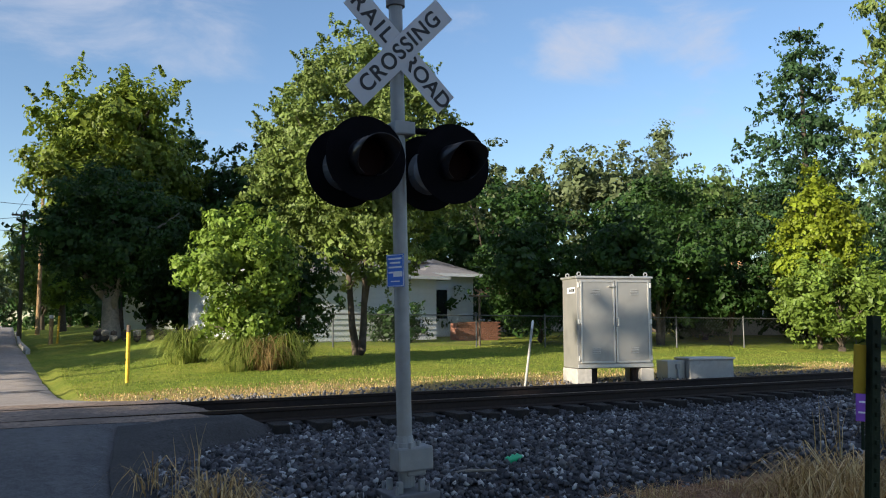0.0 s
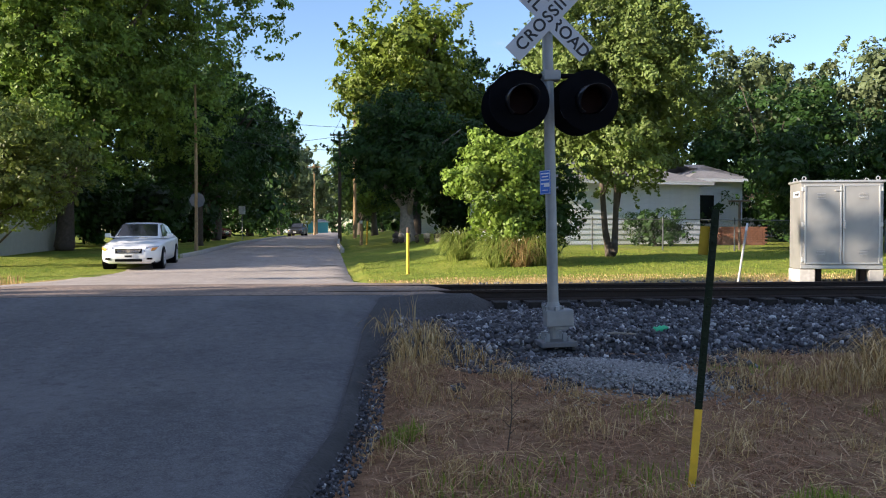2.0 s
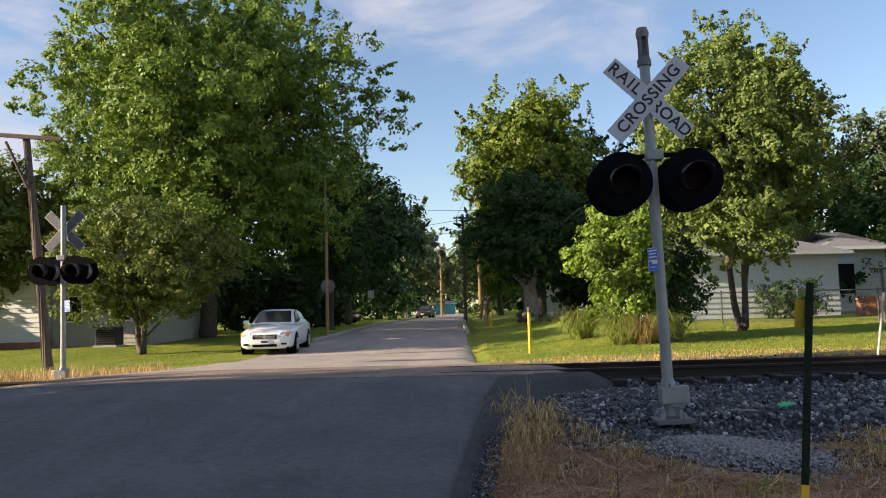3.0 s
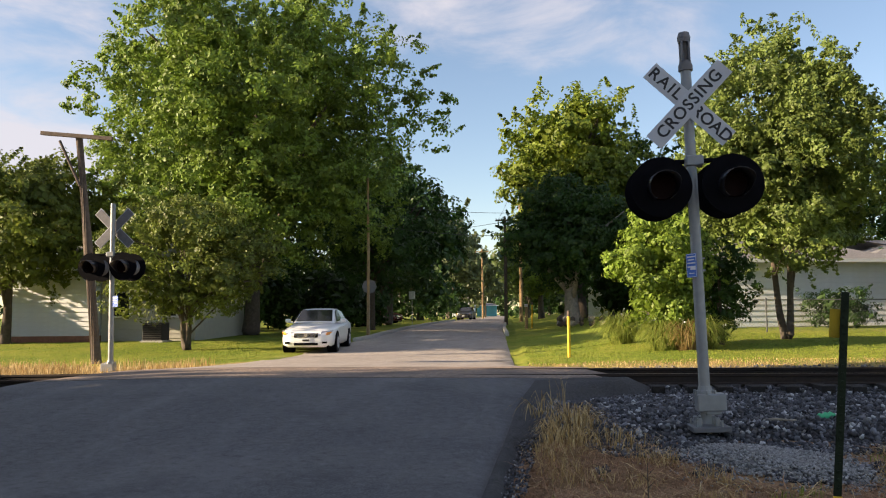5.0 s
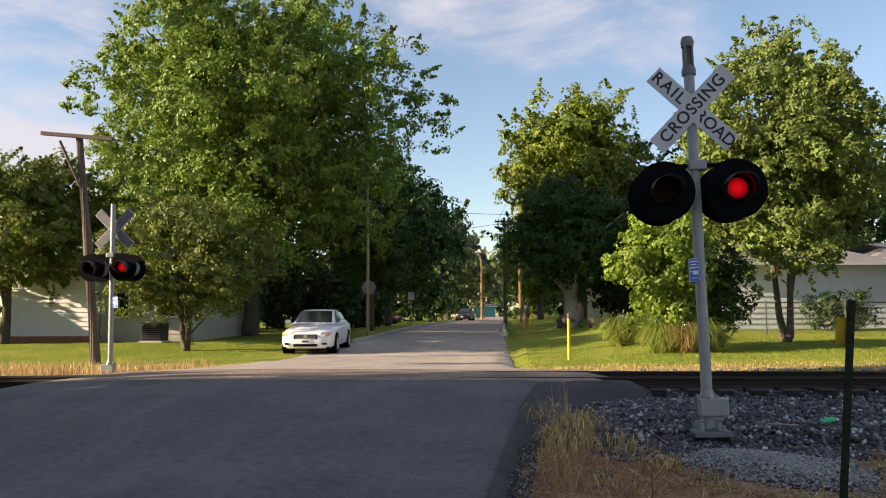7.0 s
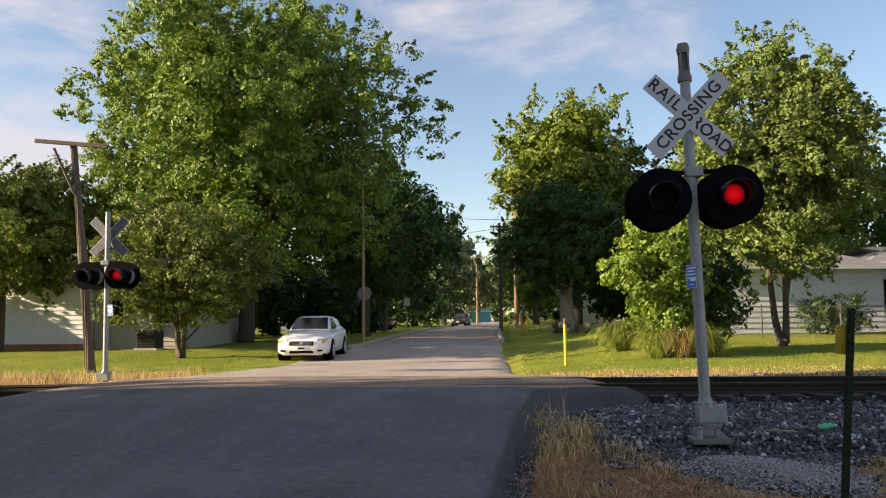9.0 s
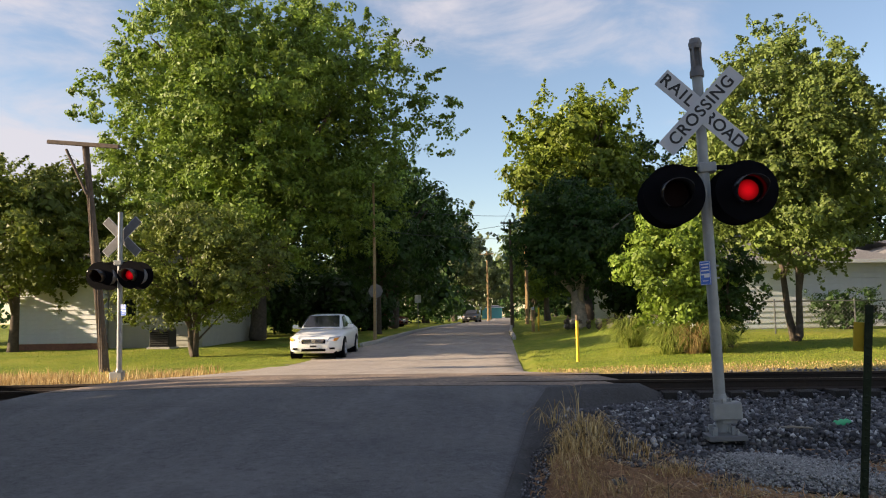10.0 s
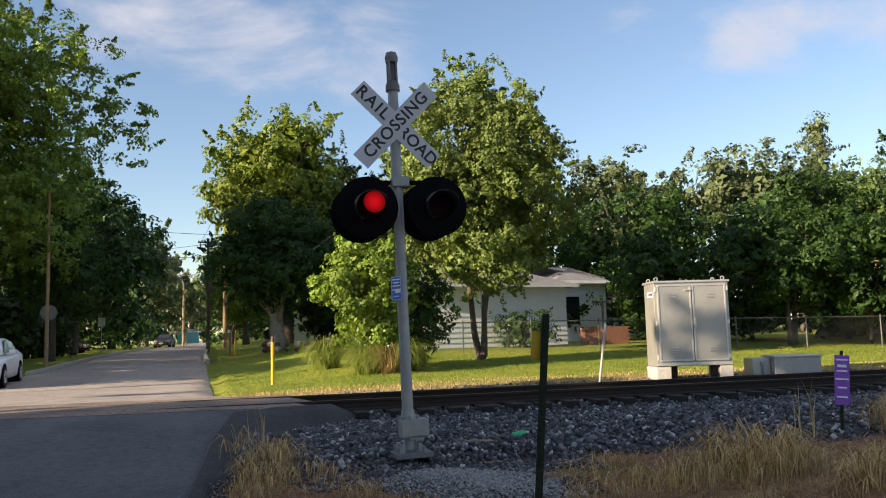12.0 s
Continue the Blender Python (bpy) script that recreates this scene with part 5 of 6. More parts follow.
thatch(on_ground(rng, 12000, 0.3, 9.5, 2.4, 9.2, lambda x, y: verge_edge(x, y) and patchy(x, y, 2.2, 14) > -0.2), M_DRY, "flattened dead brown grass over the mown verge", 61)
thatch(on_ground(rng, 5200, 0.3, 9.5, 2.4, 9.2, lambda x, y: verge_edge(x, y) and patchy(x, y, 1.6, 19) > 0.0), M_STRAW, "pale flattened straw scattered over the verge", 62)
TG = "dry tufts along the verge"
for i, (cx, cy, r, n, h, rx) in enumerate(((1.10, 9.5, 0.34, 230, 0.38, 1.0), (0.95, 8.9, 0.3, 150, 0.32, 1.0), (1.45, 8.7, 0.34, 110, 0.34, 1.4), (0.75, 10.4, 0.12, 26, 0.55, 1.0),
                                           (6.0, 7.75, 0.5, 620, 0.66, 1.4), (5.0, 7.5, 0.36, 200, 0.36, 1.4), (7.3, 7.2, 0.42, 300, 0.42, 1.4), (4.3, 7.6, 0.36, 120, 0.32, 1.4),
                                           (9.6, 9.2, 0.5, 380, 0.6, 1.4), (11.0, 10.0, 0.6, 480, 0.7, 1.5), (12.6, 10.2, 0.7, 560, 0.8, 1.5), (9.9, 7.4, 0.6, 400, 0.52, 1.5), (6.6, 6.6, 0.42, 260, 0.40, 1.4), (5.9, 6.05, 0.22, 160, 0.32, 1.4), (7.2, 5.6, 0.45, 260, 0.38, 1.4), (6.1, 5.2, 0.2, 160, 0.34, 1.2), (5.0, 6.0, 0.2, 140, 0.3, 1.2))):
    tagged(tuft("grass_tuft", cx, cy, r, n, h, M_STRAW, "arching tuft of tall dry straw-coloured grass", 100 + i, 1.7, 0.0045, rx=rx, arch=True), group=TG)
tuft("grass_tuft", 0.62, 6.3, 0.18, 160, 0.20, M_LAWNBLADE, "small green weed tuft beside the road edge", 130)
tuft("grass_tuft", 2.9, 4.3, 0.25, 220, 0.20, M_LAWNBLADE, "small green weed tuft in the stubble", 131)
tuft("weeds", 11.6, 10.6, 0.6, 120, 0.95, M_DRY, "tall thin brown weed stalks", 132, 0.5, 0.007, "weeds")
tuft("weeds", 7.8, 9.2, 0.2, 14, 0.9, M_STRAW, "tall thin pale grass stalks", 133, 0.3, 0.006, "weeds")
tuft("weeds", 0.95, 9.9, 0.15, 10, 0.8, M_STRAW, "tall thin pale grass stalks", 134, 0.3, 0.006, "weeds")
# dry strip on the far side by the signal
blades("dry_grass", on_ground(rng, 9000, -26, -5.9, 17.2, 21.6, lambda x, y: x < road_edges(y)[0] - 0.1 and patchy(x, y, 0.5, 7) > -0.3), (0.10, 0.42), 0.009, M_STRAW,
       "tall pale dry grass along the far side of the track", "grass", 4, 0.6)
# lawn
blades("lawn_grass", on_ground(rng, 32000, 0.8, 26, 18.0, 30, lambda x, y: x > 0.5 and (y > 19.3 or random.random() < 0.5)), (0.03, 0.075), 0.008, M_LAWNBLADE,
       "mown green lawn beyond the track", "lawn", 6, 0.8)
blades("lawn_grass", on_ground(rng, 15000, -30, -7.0, 22.0, 33, lambda x, y: x < road_edges(y)[0] - 0.2), (0.03, 0.075), 0.010, M_LAWNBLADE,
       "mown green lawn by the cream house", "lawn", 7, 0.8)
blades("dry_grass", on_ground(rng, 9000, 0.8, 22, 17.4, 20.2, lambda x, y: x > road_edges(y)[1] + 0.1), (0.03, 0.08), 0.008, M_STRAW, "thin yellowed grass at the edge of the track gravel", "grass", 8, 0.8)
# ornamental grasses
for i, (cx, cy, r, n, h, mt, lb) in enumerate(((4.05, 27.2, 0.32, 1000, 1.25, M_REED, "fountain of fine green ornamental grass"), (4.75, 23.7, 0.28, 1200, 1.05, M_REED, "fountain of fine green ornamental grass"),
                                               (5.35, 23.5, 0.24, 500, 1.0, M_REEDBROWN, "half-withered brown ornamental grass clump"), (5.95, 23.8, 0.28, 1000, 1.1, M_REED, "fountain of fine green ornamental grass"))):
    tuft("ornamental_grass", cx, cy, r, n, h, mt, lb, 140 + i, 1.5, 0.010, "ornamental grass", arch=True)


# ---- shoulder of the road ----
def shoulder_sheet():
    ys = list(np.arange(-5, 13.9, 0.12))
    cols = 10
    v, f = [], []
    for y in ys:
        a = road_edges(y)[1] if y < 13.4 else 0.9
        a -= 0.10
        w = interp([(-5, 0.24), (8, 0.28), (11.0, 0.4), (12.2, 0.9), (13.3, 1.9), (13.9, 2.2)], y) + 0.10 * patchy(0, y, 1.5, 3)
        for i in range(cols + 1):
            u = i / cols
            x = a + w * u
            low = (rough_ground(x, y) if y < 8.8 else bed_z(max(x, 0.8), y)) - 0.04
            hi = road_z(y) - 0.03
            k = 1 - smooth01(0.15 + 0.5 * smooth01(12.0, 13.4, y), 1.0, u)
            z = low + (hi - low) * k + 0.03 * noise.noise((x * 5, y * 5, 0)) * min(1, 4 * u)
            v.append((x, y, z))
    for j in range(len(ys) - 1):
        for i in range(cols):
            a = j * (cols + 1) + i
            f.append((a, a + 1, a + cols + 2, a + cols + 1))
    ob = part_arrays("road_shoulder", v, f, M_SHOULDER)
    return tagged(ob, "crumbling dark asphalt shoulder along the road", "road edge", kind="structure")


shoulder_sheet()


def shoulder_stones(rng, count):
    out = []
    while len(out) < count:
        y = rng.uniform(4, 13.6)
        x = road_edges(min(y, 13.3))[1] + rng.uniform(0.0, 0.26) + (rng.uniform(0, 1.2) if y > 11.5 else 0)
        out.append((x, y, max(rough_ground(x, y), bed_z(x, y) if y > 8.4 and x > 1.2 else -9, road_z(y) - 0.09 - 0.25 * max(0, x - 0.7)) + 0.0))
    return np.array(out)


rocks("shoulder_stones", 2200, shoulder_stones, (0.008, 0.02), M_STONE, "loose dark chips along the crumbling road edge", "stones", 21)
def single_stones():
    """The stones nearest the signal, one by one, on a dozen shared shapes."""
    g = np.random.default_rng(77)
    m = bpy.data.materials.new("ballast_stone_single")
    m.use_nodes = True
    n, l = m.node_tree.nodes, m.node_tree.links
    info, ramp = n.new("ShaderNodeObjectInfo"), n.new("ShaderNodeValToRGB")
    e = ramp.color_ramp.elements
    while len(e) < len(STONE):
        e.new(0.5)
    for i, c in enumerate(STONE):
        e[i].position, e[i].color = i / (len(STONE) - 1), (*c, 1)
    l.new(info.outputs["Random"], ramp.inputs[0])
    l.new(ramp.outputs[0], n["Principled BSDF"].inputs["Base Color"])
    n["Principled BSDF"].inputs["Roughness"].default_value = 0.9
    shapes = []
    for k in range(12):
        bm = bmesh.new()
        bmesh.ops.create_icosphere(bm, subdivisions=1, radius=1)
        for v in bm.verts:
            v.co *= 1 + g.uniform(-0.42, 0.26)
            v.co.z *= 0.62
        me = bpy.data.meshes.new("stone")
        bm.to_mesh(me)
        bm.free()
        me.materials.append(m)
        shapes.append(me)
    made = 0
    while made < 300:
        x, y = g.uniform(1.3, 5.0), g.uniform(8.9, 11.2)
        if (x - 2.605) ** 2 + (y - 9.25) ** 2 < 0.07:
            continue
        st = new("stone", shapes[int(g.integers(12))])
        st.parent = bed
        st.matrix_basis = pose(x, y, bed_z(x, y) + 0.03, *g.uniform(0, 360, 3)) @ Matrix.Diagonal((*(g.uniform(0.018, 0.032) * g.uniform(0.75, 1.35, 3)), 1))
        made += 1


single_stones()
rocks("ballast_stones", 25000, ballast_place, (0.026, 0.048), M_STONE, "angular grey ballast stones", "ballast", 22)
rocks("ballast_stones", 2600, far_ballast_place, (0.02, 0.04), M_FARCHIP, "sunlit pale ballast at the far edge of the track", "ballast", 23)
def gravel_heap():
    bm = bmesh.new()
    rings = []
    for j in range(9):
        q = 1.15 * j / 8
        ring = []
        for k in range(36):
            a = 2 * math.pi * k / 36
            r = 0.85 * q * (1 + 0.45 * noise.noise((math.cos(a) * 2, math.sin(a) * 2, 4)) + 0.25 * noise.noise((math.cos(a) * 6, math.sin(a) * 6, 8)))
            x, y = 3.0 + 0.95 * r * math.cos(a), 8.1 + 0.85 * r * math.sin(a) - 0.25 * math.cos(a) * min(1, q)
            z = max(ground_z(x, y), bed_z(x, y)) + 0.085 * max(0, 1 - q * q) - 0.02 + 0.008 * noise.noise((x * 14, y * 14, 2)) - (0.06 if j == 8 else 0)
            ring.append(bm.verts.new((x, y, z)))
        rings.append(ring)
    for p, q in zip(rings, rings[1:]):
        for k in range(36):
            bm.faces.new((p[k], p[(k + 1) % 36], q[(k + 1) % 36], q[k]))
    bmesh.ops.remove_doubles(bm, verts=bm.verts, dist=0.002)
    bmesh.ops.recalc_face_normals(bm, faces=bm.faces)
    tagged(part("gravel_heap", bm, M_LITGRAVEL, smooth=True), "low heap of pale grey crushed gravel", "gravel", kind="structure")


gravel_heap()
def toe_place(rng, count):
    out = []
    while len(out) < count:
        x, y = rng.uniform(1.2, 4.6), rng.uniform(7.3, 9.1)
        if patchy(x, y, 1.4, 11) + 0.5 * (y - 8.2) < -0.1:
            continue
        out.append((x, y, max(rough_ground(x, y), bed_z(x, y) if y > 8.4 else -9) + 0.012))
    return np.array(out)


rocks("ballast_stones", 1500, toe_place, (0.018, 0.042), M_STONE, "dark stones spilled at the foot of the ballast", "ballast", 25)
rocks("gravel_patch", 6500, chip_place, (0.010, 0.021), M_CHIP, "heap of fine pale gravel beside the signal footing", "gravel", 24)


# ---- small things on the ballast ----
def bottle():
    zb = bed_z(4.28, 10.2) + 0.05
    b = thing("bottle", pose(4.28, 10.2, zb, 0, 84, 18), "crushed green plastic bottle lying on the ballast", "bottle")
    bm = bmesh.new()
    prof = [(0.0, -0.13), (0.036, -0.13), (0.042, -0.10), (0.034, -0.06), (0.043, -0.02), (0.036, 0.02), (0.040, 0.05), (0.022, 0.10), (0.014, 0.12)]
    rings = [[bm.verts.new((r * math.cos(2 * math.pi * k / 14) * (1.25 if i % 2 else 1.0), r * math.sin(2 * math.pi * k / 14) * 0.7, z)) for k in range(14)] for i, (r, z) in enumerate(prof[1:])]
    for p, q in zip(rings, rings[1:]):
        for k in range(14):
            bm.faces.new((p[k], p[(k + 1) % 14], q[(k + 1) % 14], q[k]))
    bm.faces.new(rings[0][::-1])
    bm.faces.new(rings[-1])
    part("bottle_body", bm, M_BOTTLE, b, smooth=True)
    bm = bmesh.new()
    tube(bm, (0, 0, 0.12), (0, 0, 0.14), 0.016, seg=12)
    part("cap", bm, M_SIGNWHITE, b)


bottle()


def stick(x, y, ln, turn):
    s = thing("broken_stick", pose(x, y, bed_z(x, y) + 0.05, 0, -4, turn), "grey broken wooden stick on the ballast", "stick")
    bm = bmesh.new()
    limb(bm, [Vector((-ln / 2, 0, 0)), Vector((-0.05, 0.012, 0.012)), Vector((ln / 2, 0, 0))], [0.014, 0.018, 0.009], 7)
    part("stick", bm, M_PALEBARK, s)


stick(3.55, 9.75, 0.42, -28)


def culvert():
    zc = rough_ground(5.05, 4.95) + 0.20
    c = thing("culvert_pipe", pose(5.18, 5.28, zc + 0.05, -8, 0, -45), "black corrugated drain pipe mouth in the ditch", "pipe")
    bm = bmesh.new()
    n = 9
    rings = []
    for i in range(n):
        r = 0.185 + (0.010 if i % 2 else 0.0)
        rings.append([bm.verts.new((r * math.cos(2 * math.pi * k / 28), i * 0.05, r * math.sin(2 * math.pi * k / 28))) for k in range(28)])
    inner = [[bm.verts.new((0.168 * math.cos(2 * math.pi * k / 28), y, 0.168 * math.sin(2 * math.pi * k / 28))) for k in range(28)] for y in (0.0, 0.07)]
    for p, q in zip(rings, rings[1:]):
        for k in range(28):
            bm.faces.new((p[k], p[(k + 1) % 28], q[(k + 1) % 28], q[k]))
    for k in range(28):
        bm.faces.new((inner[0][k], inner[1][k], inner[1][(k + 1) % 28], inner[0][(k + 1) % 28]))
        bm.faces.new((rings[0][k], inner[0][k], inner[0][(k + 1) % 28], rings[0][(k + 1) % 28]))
    # black cap just inside the mouth stands in for the shade deeper in the pipe
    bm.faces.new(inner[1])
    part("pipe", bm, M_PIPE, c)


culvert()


def dead_stalk(x, y, h, lean):
    s = thing("dead_stalk", pose(x, y, rough_ground(x, y), 0, lean, 0), "single thin dark dead weed stalk in the stubble", "weed")
    bm = bmesh.new()
    limb(bm, [Vector((0, 0, -0.05)), Vector((0.012, 0, h * 0.5)), Vector((-0.01, 0.01, h))], [0.006, 0.005, 0.002], 6)
    for k in range(7):
        z = h * (0.25 + 0.1 * k)
        limb(bm, [Vector((0.006, 0, z)), Vector((0.05 * (-1) ** k, 0.01, z + 0.05))], [0.003, 0.0015], 5)
    part("stalk", bm, M_BARK, s)


dead_stalk(1.35, 5.8, 0.52, 5)


# ---- houses ----
def house(label, x, y, turn, w, d, h, wall_mat, roof_mat, z=None, roof="hip", rise=1.4, over=0.45, windows=(), base_mat=None, boards=0.0, doors=()):
    """A one-storey house: its front wall faces local -y and runs from 0 to w; windows are (x, z, width, height) on the front."""
    z0 = ground_z(x, y) if z is None else z
    t = thing("house", pose(x, y, z0, 0, 0, turn), label, "house")
    bm = bmesh.new()
    box(bm, w / 2, d / 2, h / 2, w, d, h)
    part("wall", bm, wall_mat, t)
    if base_mat:
        bm = bmesh.new()
        box(bm, w / 2, d / 2, 0.05, w + 0.06, d + 0.06, 0.7)
        part("foundation", bm, base_mat, t)
    if boards:
        bm = bmesh.new()
        box(bm, w / 2, -0.012, 0, w + 0.02, 0.02, boards - 0.012)
        bmesh.ops.translate(bm, verts=[v for v in bm.verts if v.co.z < 0], vec=(0, -0.030, 0))
        me = bpy.data.meshes.new("siding_board")
        bm.to_mesh(me)
        bm.free()
        me.materials.append(wall_mat)
        zz = (0.42 if base_mat else 0.06) + boards / 2
        while zz < h - 0.05:
            b = new("siding_board", me)
            b.parent = t
            b.matrix_basis = pose(0, 0, zz)
            zz += boards
    bm = bmesh.new()
    a, b = -over, w + over
    c, e = -over, d + over
    inset = d / 2 if roof == "hip" else 0.0
    vs = [bm.verts.new(p) for p in ((a, c, h), (b, c, h), (b, e, h), (a, e, h), (a + inset, d / 2, h + rise), (b - inset, d / 2, h + rise))]
    for f in ((0, 1, 5, 4), (1, 2, 5), (2, 3, 4, 5), (3, 0, 4)):
        bm.faces.new([vs[i] for i in f])
    bm.faces.new([vs[i] for i in (3, 2, 1, 0)])
    part("roof", bm, roof_mat, t)
    bm = bmesh.new()
    for p, q in (((a, c), (b, c)), ((b, c), (b, e)), ((a, c), (a, e))):
        box(bm, (p[0] + q[0]) / 2, (p[1] + q[1]) / 2, h - 0.05, abs(q[0] - p[0]) + 0.05, abs(q[1] - p[1]) + 0.05, 0.14)
    part("fascia", bm, M_SIDING, t, "white fascia board")
    for wx, wz, ww, wh in windows:
        bm = bmesh.new()
        for o in (-1, 1):
            box(bm, wx + o * ww / 2, -0.065, wz, 0.07, 0.09, wh + 0.12)
            box(bm, wx, -0.065, wz + o * wh / 2, ww + 0.12, 0.09, 0.07)
        fr = part("window", bm, M_SIDING, t, "window with a white frame")
        bm = bmesh.new()
        box(bm, wx, -0.045, wz, ww, 0.07, wh)
        part("pane", bm, M_DARKGLASS, fr)
    return t


house("white clapboard house with a low grey roof", 7.7, 33.2, 10, 8.3, 7.0, 2.75, M_SIDING, M_ROOF, z=0.62, windows=((6.0, 0.95, 1.4, 0.55),), boards=0.22)
house("white annex with a grey gable roof and dark porch", 16.4, 36.6, 6, 2.6, 5.0, 2.9, M_SIDING, M_ROOF, z=0.76, rise=0.9, windows=((0.7, 1.5, 0.85, 1.4),), boards=0.22)
house("low bungalow with a tan roof", 21.6, 43.5, -30, 6.5, 6.0, 2.0, M_TANWALL, M_TANROOF, z=0.92, rise=0.9, windows=((2.0, 1.1, 1.2, 0.9),))
house("tan house with an orange-brown roof among trees", 31.0, 35.5, -44, 6.0, 6.5, 2.9, M_TANWALL, M_TANROOF, z=0.72, rise=1.2, windows=((1.6, 1.7, 0.9, 1.3), (3.6, 1.2, 0.6, 0.6)))
house("cream clapboard house with a brick footing", -21.3, 33.4, 0, 3.8, 7.0, 3.3, M_SIDING, M_ROOF, z=0.1, windows=(), boards=0.2, base_mat=M_BRICK)
house("cream clapboard wing with dark shuttered windows", -17.4, 34.2, 0, 4.2, 6.5, 3.3, M_SIDING2, M_ROOF, z=0.1, windows=((0.9, 1.75, 0.8, 1.1), (3.0, 1.75, 0.8, 1.1)), boards=0.2)
house("pale building at the end of the street", -15.0, 190, 0, 7, 8, 4.0, M_SIDING, M_ROOF, windows=((1.6, 2.0, 1, 1.4), (3.6, 2.0, 1, 1.4), (5.6, 2.0, 1, 1.4)), rise=1.0)
house("teal garage at the end of the street", -7.6, 196, 0, 4.6, 8, 2.6, material("teal_paint", (0.10, 0.34, 0.34), 0.7, vary=0.1), M_ROOF, rise=0.6)
house("white house deep behind the street trees", 6.2, 62.0, -8, 8, 7, 3.0, M_SIDING, M_ROOF, windows=((2.0, 1.7, 1, 1.3), (5.0, 1.7, 1, 1.3)))


def air_conditioner(x, y):
    a = thing("air_conditioner", pose(x, y, ground_z(x, y)), "dark boxy air conditioner beside the house wall", "air conditioner")
    bm = bmesh.new()
    box(bm, 0, 0, 0.42, 0.85, 0.8, 0.78, bevel=0.03)
    part("case", bm, M_PIPE, a)
    bm = bmesh.new()
    box(bm, 0, 0, 0.01, 1.0, 0.95, 0.1, bevel=0.02)
    part("slab", bm, M_CONCRETE, a)
    for k in range(7):
        bm = bmesh.new()
        box(bm, 0, -0.405, 0.14 + 0.09 * k, 0.78, 0.02, 0.025)
        part("slat", bm, M_BLACK, a)


air_conditioner(-14.6, 33.4)


def planter_box():
    p = thing("brick_planter", pose(16.3, 33.4, 0.64, 0, 0, 4), "low red brick planter wall by the porch", "planter")
    bm = bmesh.new()
    box(bm, 0, 0, 0, 0.225, 0.11, 0.068, bevel=0.006)
    me = bpy.data.meshes.new("brick")
    bm.to_mesh(me)
    bm.free()
    me.materials.append(M_BRICK)
    for r in range(10):
        for k in range(9):
            b = new("brick", me)
            b.parent = p
            b.matrix_basis = pose(0.24 * k + 0.12 * (r % 2), 0, 0.04 + 0.08 * r)
    bm = bmesh.new()
    box(bm, 1.0, 0.25, 0.38, 2.2, 0.42, 0.72)
    part("core", bm, M_BRICK, p)


planter_box()


# ---- fence ----
def fence():
    f = thing("chain_link_fence", pose(0, 0, 0), "grey chain-link fence along the gardens", "fence")
    pts = [(7.0, 31.4), (9.8, 30.8), (12.4, 30.2), (15.0, 29.6), (17.6, 28.9), (20.2, 28.2), (22.8, 27.4), (25.6, 26.6), (30.5, 25.2), (33.5, 24.3), (36.5, 23.4)]
    for x, y in pts:
        z = ground_z(x, y)
        bm = bmesh.new()
        tube(bm, (x, y, z - 0.2), (x, y, z + 1.22), 0.03, seg=8)
        tube(bm, (x, y, z + 1.22), (x, y, z + 1.27), 0.036, 0.015, seg=8)
        part("post", bm, M_FENCE, f)
    for (x, y), (u, v) in zip(pts, pts[1:]):
        bm = bmesh.new()
        tube(bm, (x, y, ground_z(x, y) + 1.18), (u, v, ground_z(u, v) + 1.18), 0.02, seg=8)
        part("top_rail", bm, M_FENCE, f)
        bm = bmesh.new()
        a, b = Vector((x, y, ground_z(x, y))), Vector((u, v, ground_z(u, v)))
        n = 22
        for k in range(-6, n):
            for s in (0, 1):
                t0, t1 = (k / n, (k + 7) / n)
                z0, z1 = (0.05, 1.15) if s else (1.15, 0.05)
                c0, c1 = max(t0, 0.0), min(t1, 1.0)
                q0 = z0 + (z1 - z0) * (c0 - t0) / (t1 - t0)
                q1 = z0 + (z1 - z0) * (c1 - t0) / (t1 - t0)
                tube(bm, a.lerp(b, c0) + Vector((0, 0, q0)), a.lerp(b, c1) + Vector((0, 0, q1)), 0.002, seg=3, caps=False)
        tagged(part("mesh_wire", bm, M_FENCE, f), kind="stuff")


fence()


def clothes_pole(x, y, h):
    p = thing("clothesline_pole", pose(x, y, ground_z(x, y)), "dark T-shaped clothesline pole on the lawn", "pole")
    bm = bmesh.new()
    tube(bm, (0, 0, -0.2), (0, 0, h), 0.045, seg=10)
    part("post", bm, M_POLE, p)
    bm = bmesh.new()
    tube(bm, (-0.45, 0, h), (0.45, 0, h), 0.035, seg=10)
    part("arm", bm, M_POLE, p)


clothes_pole(15.6, 30.4, 1.9)


